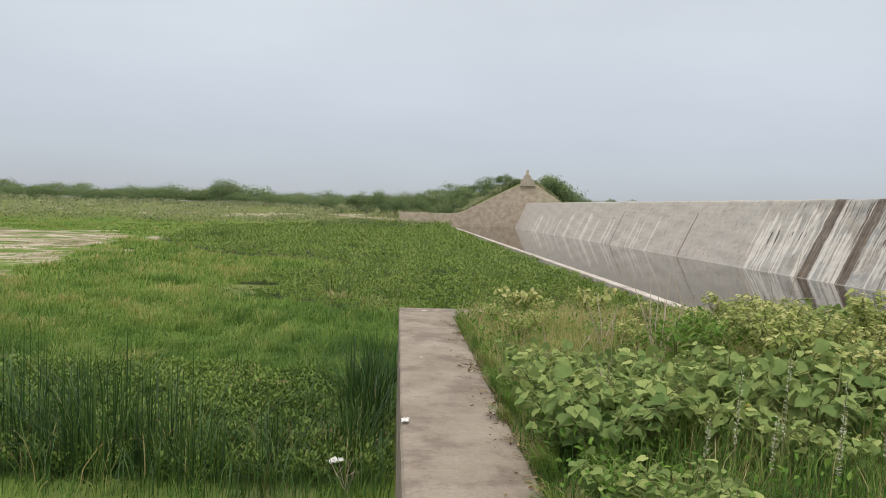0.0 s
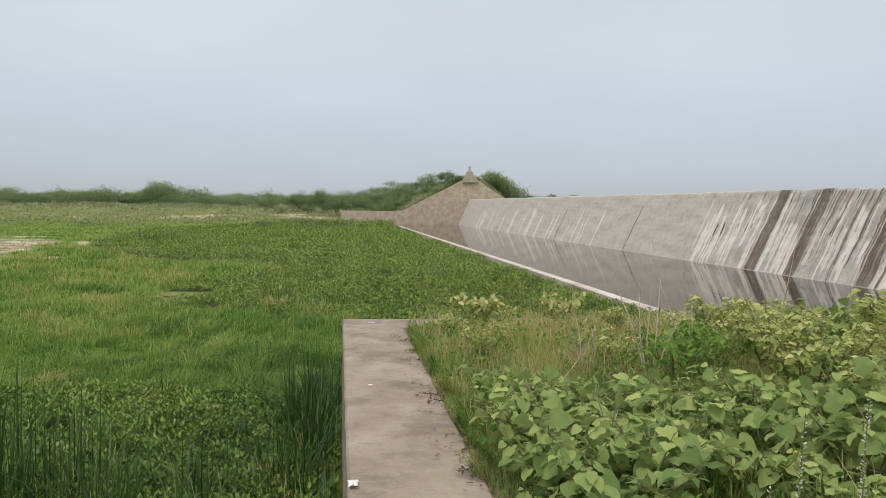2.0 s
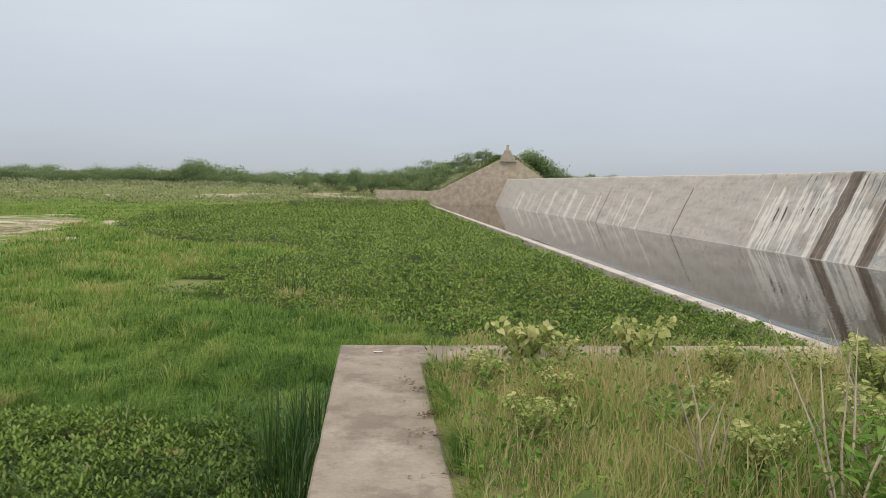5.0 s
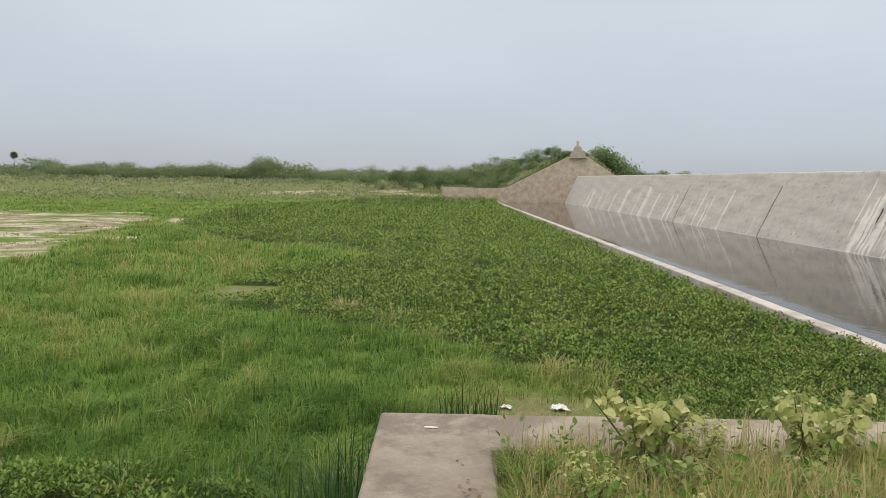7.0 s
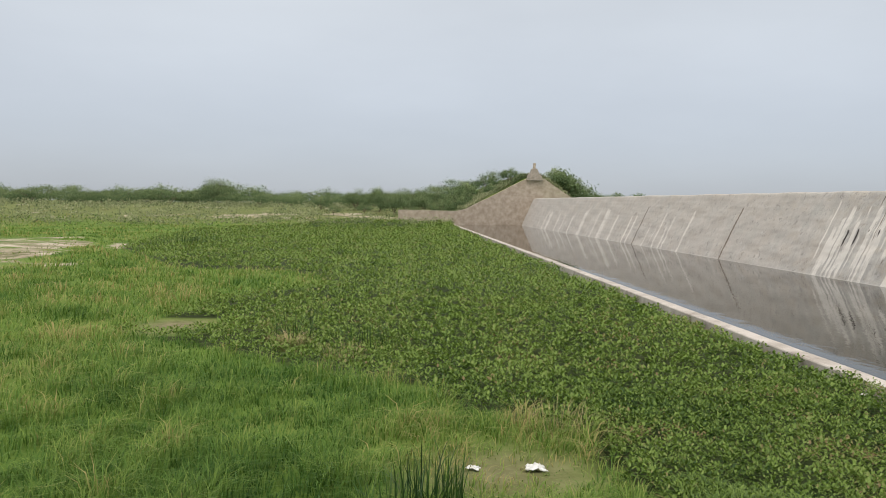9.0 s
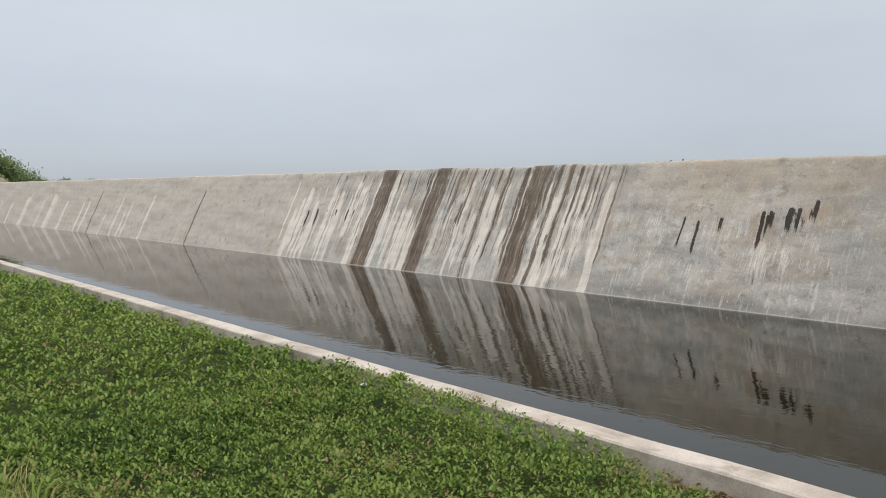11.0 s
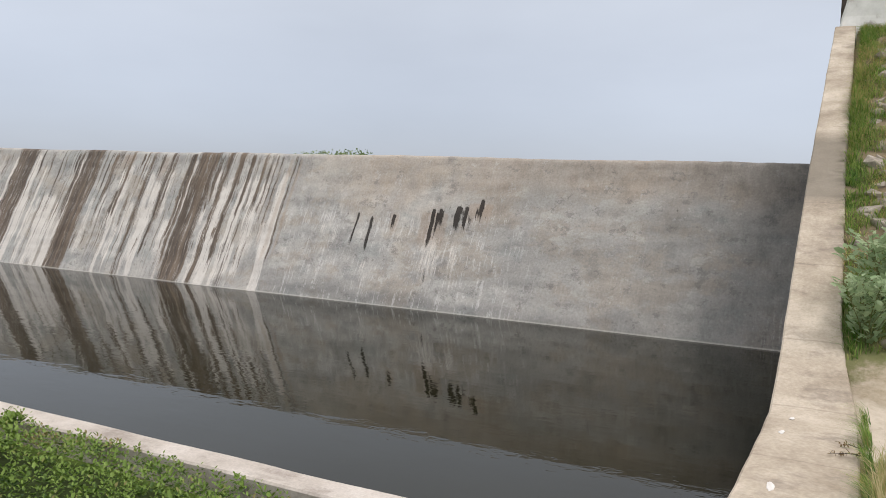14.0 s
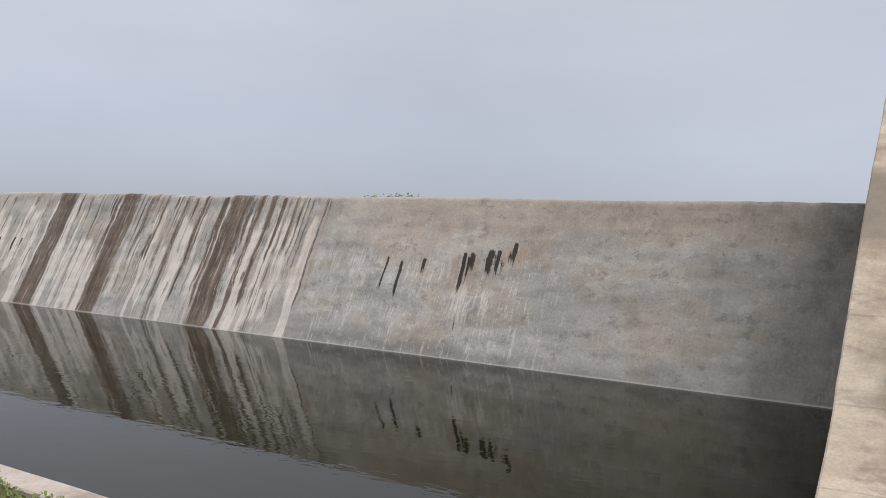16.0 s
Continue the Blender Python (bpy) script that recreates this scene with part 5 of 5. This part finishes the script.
for k, (x, y, s) in enumerate([(9.85, -0.62, 0.62), (10.35, -0.75, 0.72), (10.1, -1.15, 0.7), (10.7, -1.2, 0.8), (-1.9, -6.0, 0.45)]):
    m = placed(x, y, s, 80 * k)
    if k < 2:
        cal[k].matrix_world = m
    else:
        copy_thing(cal[0], m)


def twigs(x, y, h, seed):
    r = np.random.default_rng(seed)
    root = new("dry_stalks")
    for k in range(5):
        a, lean = r.uniform(0, 2 * np.pi), r.uniform(0.1, 0.6)
        hh = h * r.uniform(0.5, 1)
        end = (math.cos(a) * lean * hh, math.sin(a) * lean * hh, hh)
        mid = (end[0] * 0.4 + r.uniform(-0.03, 0.03), end[1] * 0.4, hh * 0.55)
        side = (mid[0] + r.uniform(-0.15, 0.15), mid[1] + r.uniform(-0.15, 0.15), mid[2] + 0.2 * hh)
        v, f = joined([tube([(0.02 * k, 0, -0.05), mid, end], [0.006, 0.005, 0.002], 5), tube([mid, side], [0.004, 0.0015], 4)])
        mesh_object("stalk", v, f, TWIG, root)
    root.matrix_world = placed(x, y)
    return tagged(root, "bare bleached dead stalks among the weeds", "twigs", group="dead stalks")


for k, (x, y, h) in enumerate([(1.15, -5.15, 0.7), (2.15, -4.3, 1.0), (2.75, -3.6, 0.95), (1.3, -6.0, 0.6), (3.9, -2.9, 1.1), (2.2, -8.0, 0.6), (-0.5, -3.2, 0.45), (1.9, -3.6, 0.7)]):
    twigs(x, y, h, 200 + k)


def flower_spike(x, y, h, seed):
    r = np.random.default_rng(seed)
    root = new("flower_spike")
    v, f = tube([(0, 0, -0.05), (0.02, 0.01, h * 0.5), (0.03, 0, h)], [0.006, 0.004, 0.002], 5)
    mesh_object("stalk", v, f, STEM, root)
    n = 70
    t = 0.35 + 0.65 * r.random(n)
    a = r.uniform(0, 2 * np.pi, n)
    p = np.stack([0.03 * t, 0 * t, h * t], 1)
    v, f = leaves(p, np.stack([np.cos(a), np.sin(a), 0.5 + 0 * a], 1), r.normal(0, 1, (n, 3)), r.uniform(0.010, 0.022, n), r.uniform(0.005, 0.009, n))
    mesh_object("florets", v, f, FLORET, root, {"tone": np.repeat(r.uniform(0.2, 1, n), 6)})
    root.matrix_world = placed(x, y)
    return tagged(root, "thin pale flowering spike in the weeds", "flower", group="flower spikes")


for k, (x, y, h) in enumerate([(1.72, -6.95, 0.62), (1.95, -7.0, 0.68), (2.2, -7.1, 0.62), (1.8, -7.2, 0.45), (2.5, -7.0, 0.55), (1.5, -7.1, 0.4), (2.05, -7.35, 0.5)]):
    flower_spike(x, y, h, 300 + k)

# ---- earth bund beside the ramp: pitching stones and grass ----
stone_meshes = []
for k in range(6):
    bm = bmesh.new()
    bmesh.ops.create_icosphere(bm, subdivisions=1, radius=0.5)
    for q in bm.verts:
        q.co = Vector((q.co.x * 1.15, q.co.y * 0.85, q.co.z * 0.5)) * (1 + 0.3 * noise.noise(q.co * 1.7 + Vector((7 * k, 0, 0))))
    me = bpy.data.meshes.new("stone")
    bm.to_mesh(me)
    bm.free()
    me.materials.append(STONE)
    stone_meshes.append(me)
pitching = new("stone_pitching")
tagged(pitching, "rough stone pitching on the near earth bund", "stone paving", kind="structure")
r = np.random.default_rng(17)
slope = -math.degrees(math.atan(0.503))
for k in range(260):
    x, y = r.uniform(9.9, 18.6), -0.5 - 4.5 * r.random() ** 1.3
    ob = new("stone", stone_meshes[k % 6])
    ob.parent = pitching
    ob.matrix_world = pose(x, y, float(ground_z(x, y)) - 0.045, r.uniform(-12, 12), slope + r.uniform(-12, 12), r.uniform(0, 360)) @ Matrix.Scale(r.uniform(0.2, 0.42), 4)
n = 80000
x, y = 8.9 + 10.7 * rng.random(n), -0.25 - 5 * rng.random(n) ** 1.9
keep = (y < np.interp(x, *NEAR_EDGES[0]) - 0.02) & (waves(x, y, 111, 0.9) + 0.4 * waves(x, y, 112, 0.35) > -0.55) & (np.hypot((x - 8.9) / 0.9, (y + 1.0) / 0.6) > 1)
x, y = x[keep], y[keep]
grass_field("bund_grass", x, y, rng.uniform(0.05, 0.22, len(x)), rng.uniform(0.005, 0.011, len(x)), 0.78 + 0.22 * waves(x, y, 113, 1.5) + rng.normal(0, 0.14, len(x)), GRASS, "patchy grass between the pitching stones", (0.5, 1.7))

# ---- litter and splashes ----


def scrap(name, x, y, z, size, seed, label):
    r = np.random.default_rng(seed)
    m = 9
    u, w = np.meshgrid(np.linspace(-1, 1, m), np.linspace(-1, 1, m), indexing="ij")
    s = size * (0.8 + 0.25 * waves(u, w, seed, 1.4))
    zz = size * 0.28 * (1 + waves(u * 2, w * 2, seed + 1, 1.1)) * np.exp(-(u ** 2 + w ** 2) * 0.5)
    v = np.stack([u * s, w * s * 0.65, np.maximum(zz, 0.004)], -1).reshape(-1, 3)
    ob = mesh_object(name, v, grid_faces(m, m), PLASTIC)
    ob.location = (x, y, z)
    ob.rotation_euler = (0, 0, r.uniform(0, 6))
    sol = ob.modifiers.new("thickness", "SOLIDIFY")
    sol.thickness = 0.004
    return tagged(ob, label, "litter", group="scraps of litter")


scrap("plastic_scrap", 1.98, 5.38, float(ground_z(1.98, 5.38)) + 0.02, 0.15, 1, "crumpled white plastic lying on bare mud")
scrap("plastic_scrap", 1.28, 5.4, float(ground_z(1.28, 5.4)) + 0.02, 0.09, 4, "small white plastic strip on bare mud")
scrap("plastic_scrap", -0.62, -2.7, float(ground_z(-0.62, -2.7)) + 0.25, 0.1, 7, "white plastic scrap caught in the weeds")
scrap("plastic_scrap", 0.03, -5.95, 0.012, 0.045, 12, "small white scrap on the walkway's edge")
scrap("plastic_scrap", 7.1, 7.6, float(ground_z(7.1, 7.6)) + 0.28, 0.06, 9, "white scrap lying on the hyacinth")


def splash(x, y, z, w, l, seed):
    r = np.random.default_rng(seed)
    k = 12
    pts = []
    for i in range(k):
        a = 2 * math.pi * i / k
        q = r.uniform(0.6, 1.1)
        pts.append((w * q * math.cos(a), l * q * math.sin(a), 0))
    v = pts + [(px * 0.9, py * 0.9, 0.003) for px, py, _ in pts]
    f = [[i, (i + 1) % k, k + (i + 1) % k, k + i] for i in range(k)] + [list(range(k, 2 * k))]
    ob = mesh_object("paint_splash", v, f, PAINT)
    ob.location = (x, y, z)
    return tagged(ob, "small white splash on the concrete", "stain", group="white splashes")


for k, (x, y, w, l) in enumerate([(6.75, -0.2, 0.10, 0.025), (7.9, -0.15, 0.05, 0.02), (8.3, -0.18, 0.04, 0.02), (5.0, -0.12, 0.03, 0.025), (4.7, -0.18, 0.03, 0.02), (0.33, -0.32, 0.05, 0.018), (0.2, -3.7, 0.02, 0.015)]):
    splash(x, y, 0.005, w, l, 400 + k)


# sprigs of dead weed lying over the edge of the wall top
def sprig(x, y, turn, size, seed):
    r = np.random.default_rng(seed)
    root = new("dead_weed")
    v, f = tube([(0, 0, 0.01), (size * 0.5, 0.02, 0.03), (size, -0.02, 0.012)], [0.003, 0.0025, 0.0012], 4)
    mesh_object("stalk", v, f, SLOT, root)
    n = 26
    u = r.random(n) * size
    p = np.stack([u, r.normal(0, 0.008, n), 0.015 + 0.015 * r.random(n)], 1)
    v, f = leaves(p, r.normal(0, 1, (n, 3)) + [0.5, 0, 0.1], r.normal(0, 0.5, (n, 3)) + [0, 0, 1], r.uniform(0.015, 0.035, n), r.uniform(0.006, 0.014, n))
    mesh_object("withered_leaf", v, f, STRAW, root, {"tone": np.repeat(r.uniform(0, 0.35, n), 6)})
    root.matrix_world = pose(x, y, 0.004, 0, 0, turn)
    return tagged(root, "dry brown weed sprig trailing over the concrete", "weed", group="dead weed sprigs")


for k, (x, y, turn, size) in enumerate([(5.5, -0.68, 70, 0.20), (5.75, -0.68, 120, 0.17), (6.2, -0.67, 95, 0.2), (7.6, -0.64, 115, 0.2), (7.75, -0.63, 80, 0.13), (4.8, -0.68, 130, 0.16), (0.69, -2.3, 205, 0.12), (0.70, -4.15, 160, 0.17), (0.68, -4.3, 190, 0.12), (0.69, -5.75, 215, 0.14)]):
    sprig(x, y, turn, size, 500 + k)

# fallen leaves against the foot of the sill
n = 420
x, y = 7.66 - 0.45 * rng.random(n) ** 1.6, 0.2 + 2.9 * rng.random(n)
p = np.stack([x, y, ground_z(x, y) + 0.07 + 0.1 * rng.random(n)], 1)
v, f = leaves(p, rng.normal(0, 1, (n, 3)) * [1, 1, 0.4], rng.normal(0, 0.5, (n, 3)) + [0, 0, 1], rng.uniform(0.05, 0.11, n), rng.uniform(0.03, 0.06, n))
tagged(mesh_object("fallen_leaves", v, f, STRAW, attrs={"tone": np.repeat(rng.uniform(0, 0.5, n), 6)}), "drift of brown dead leaves against the sill", "leaf litter", kind="stuff")

# grass leaning out over the edges of the wall tops
n = 9000
side = rng.random(n) < 0.3
u = rng.random(n)
lip = 0.67 - 0.07 * np.clip((-3.0 - 9 * u + 11) / -6, -0.6, 1) - 0.06 * waves(u * 9, u * 0, 124, 0.9)
x = np.where(side, 2.6 + 6.0 * u, lip + 0.12 * rng.random(n))
y = np.where(side, np.interp(x, *NEAR_EDGES[0]) - 0.03 - 0.05 * rng.random(n), -0.9 - 8.5 * u)
thick = waves(x, y, 121, 0.7) + 0.5 * waves(x, y, 122, 0.2) > -0.1
x, y, side = x[thick], y[thick], side[thick]
n = len(x)
turn = np.where(side, np.pi / 2, np.pi) + rng.normal(0, 0.55, n)
base = np.stack([x, y, -0.02 + 0 * x], 1)
v, f = blades(base, rng.uniform(0.06, 0.2, n), rng.uniform(0.003, 0.007, n), rng.uniform(0.4, 1.3, n), turn)
tagged(mesh_object("edge_grass", v, f, GRASS, attrs={"tone": np.repeat(np.clip(0.66 + 0.25 * waves(x, y, 123, 1.0) + rng.normal(0, 0.12, n), 0, 0.98), 5)}), "drying grass leaning over the wall's edge", "grass", kind="stuff")

# dead leaves and crumbs of soil along the walkway's overgrown edge
n = 900
x = 0.69 - 0.22 * rng.random(n) ** 2.6
y = -0.9 - 9.5 * rng.random(n)
keep = waves(x * 0, y, 141, 0.8) + rng.normal(0, 0.4, n) > 0
x, y = x[keep], y[keep]
n = len(x)
p = np.stack([x, y, 0.007 + 0.012 * rng.random(n)], 1)
v, f = leaves(p, rng.normal(0, 1, (n, 3)) * [1, 1, 0.15], rng.normal(0, 0.25, (n, 3)) + [0, 0, 1], rng.uniform(0.015, 0.045, n), rng.uniform(0.008, 0.02, n))
tagged(mesh_object("leaf_litter", v, f, STRAW, attrs={"tone": np.repeat(rng.uniform(0, 0.55, n), 6)}), "dry brown leaf crumbs on the walkway's edge", "leaf litter", kind="stuff")
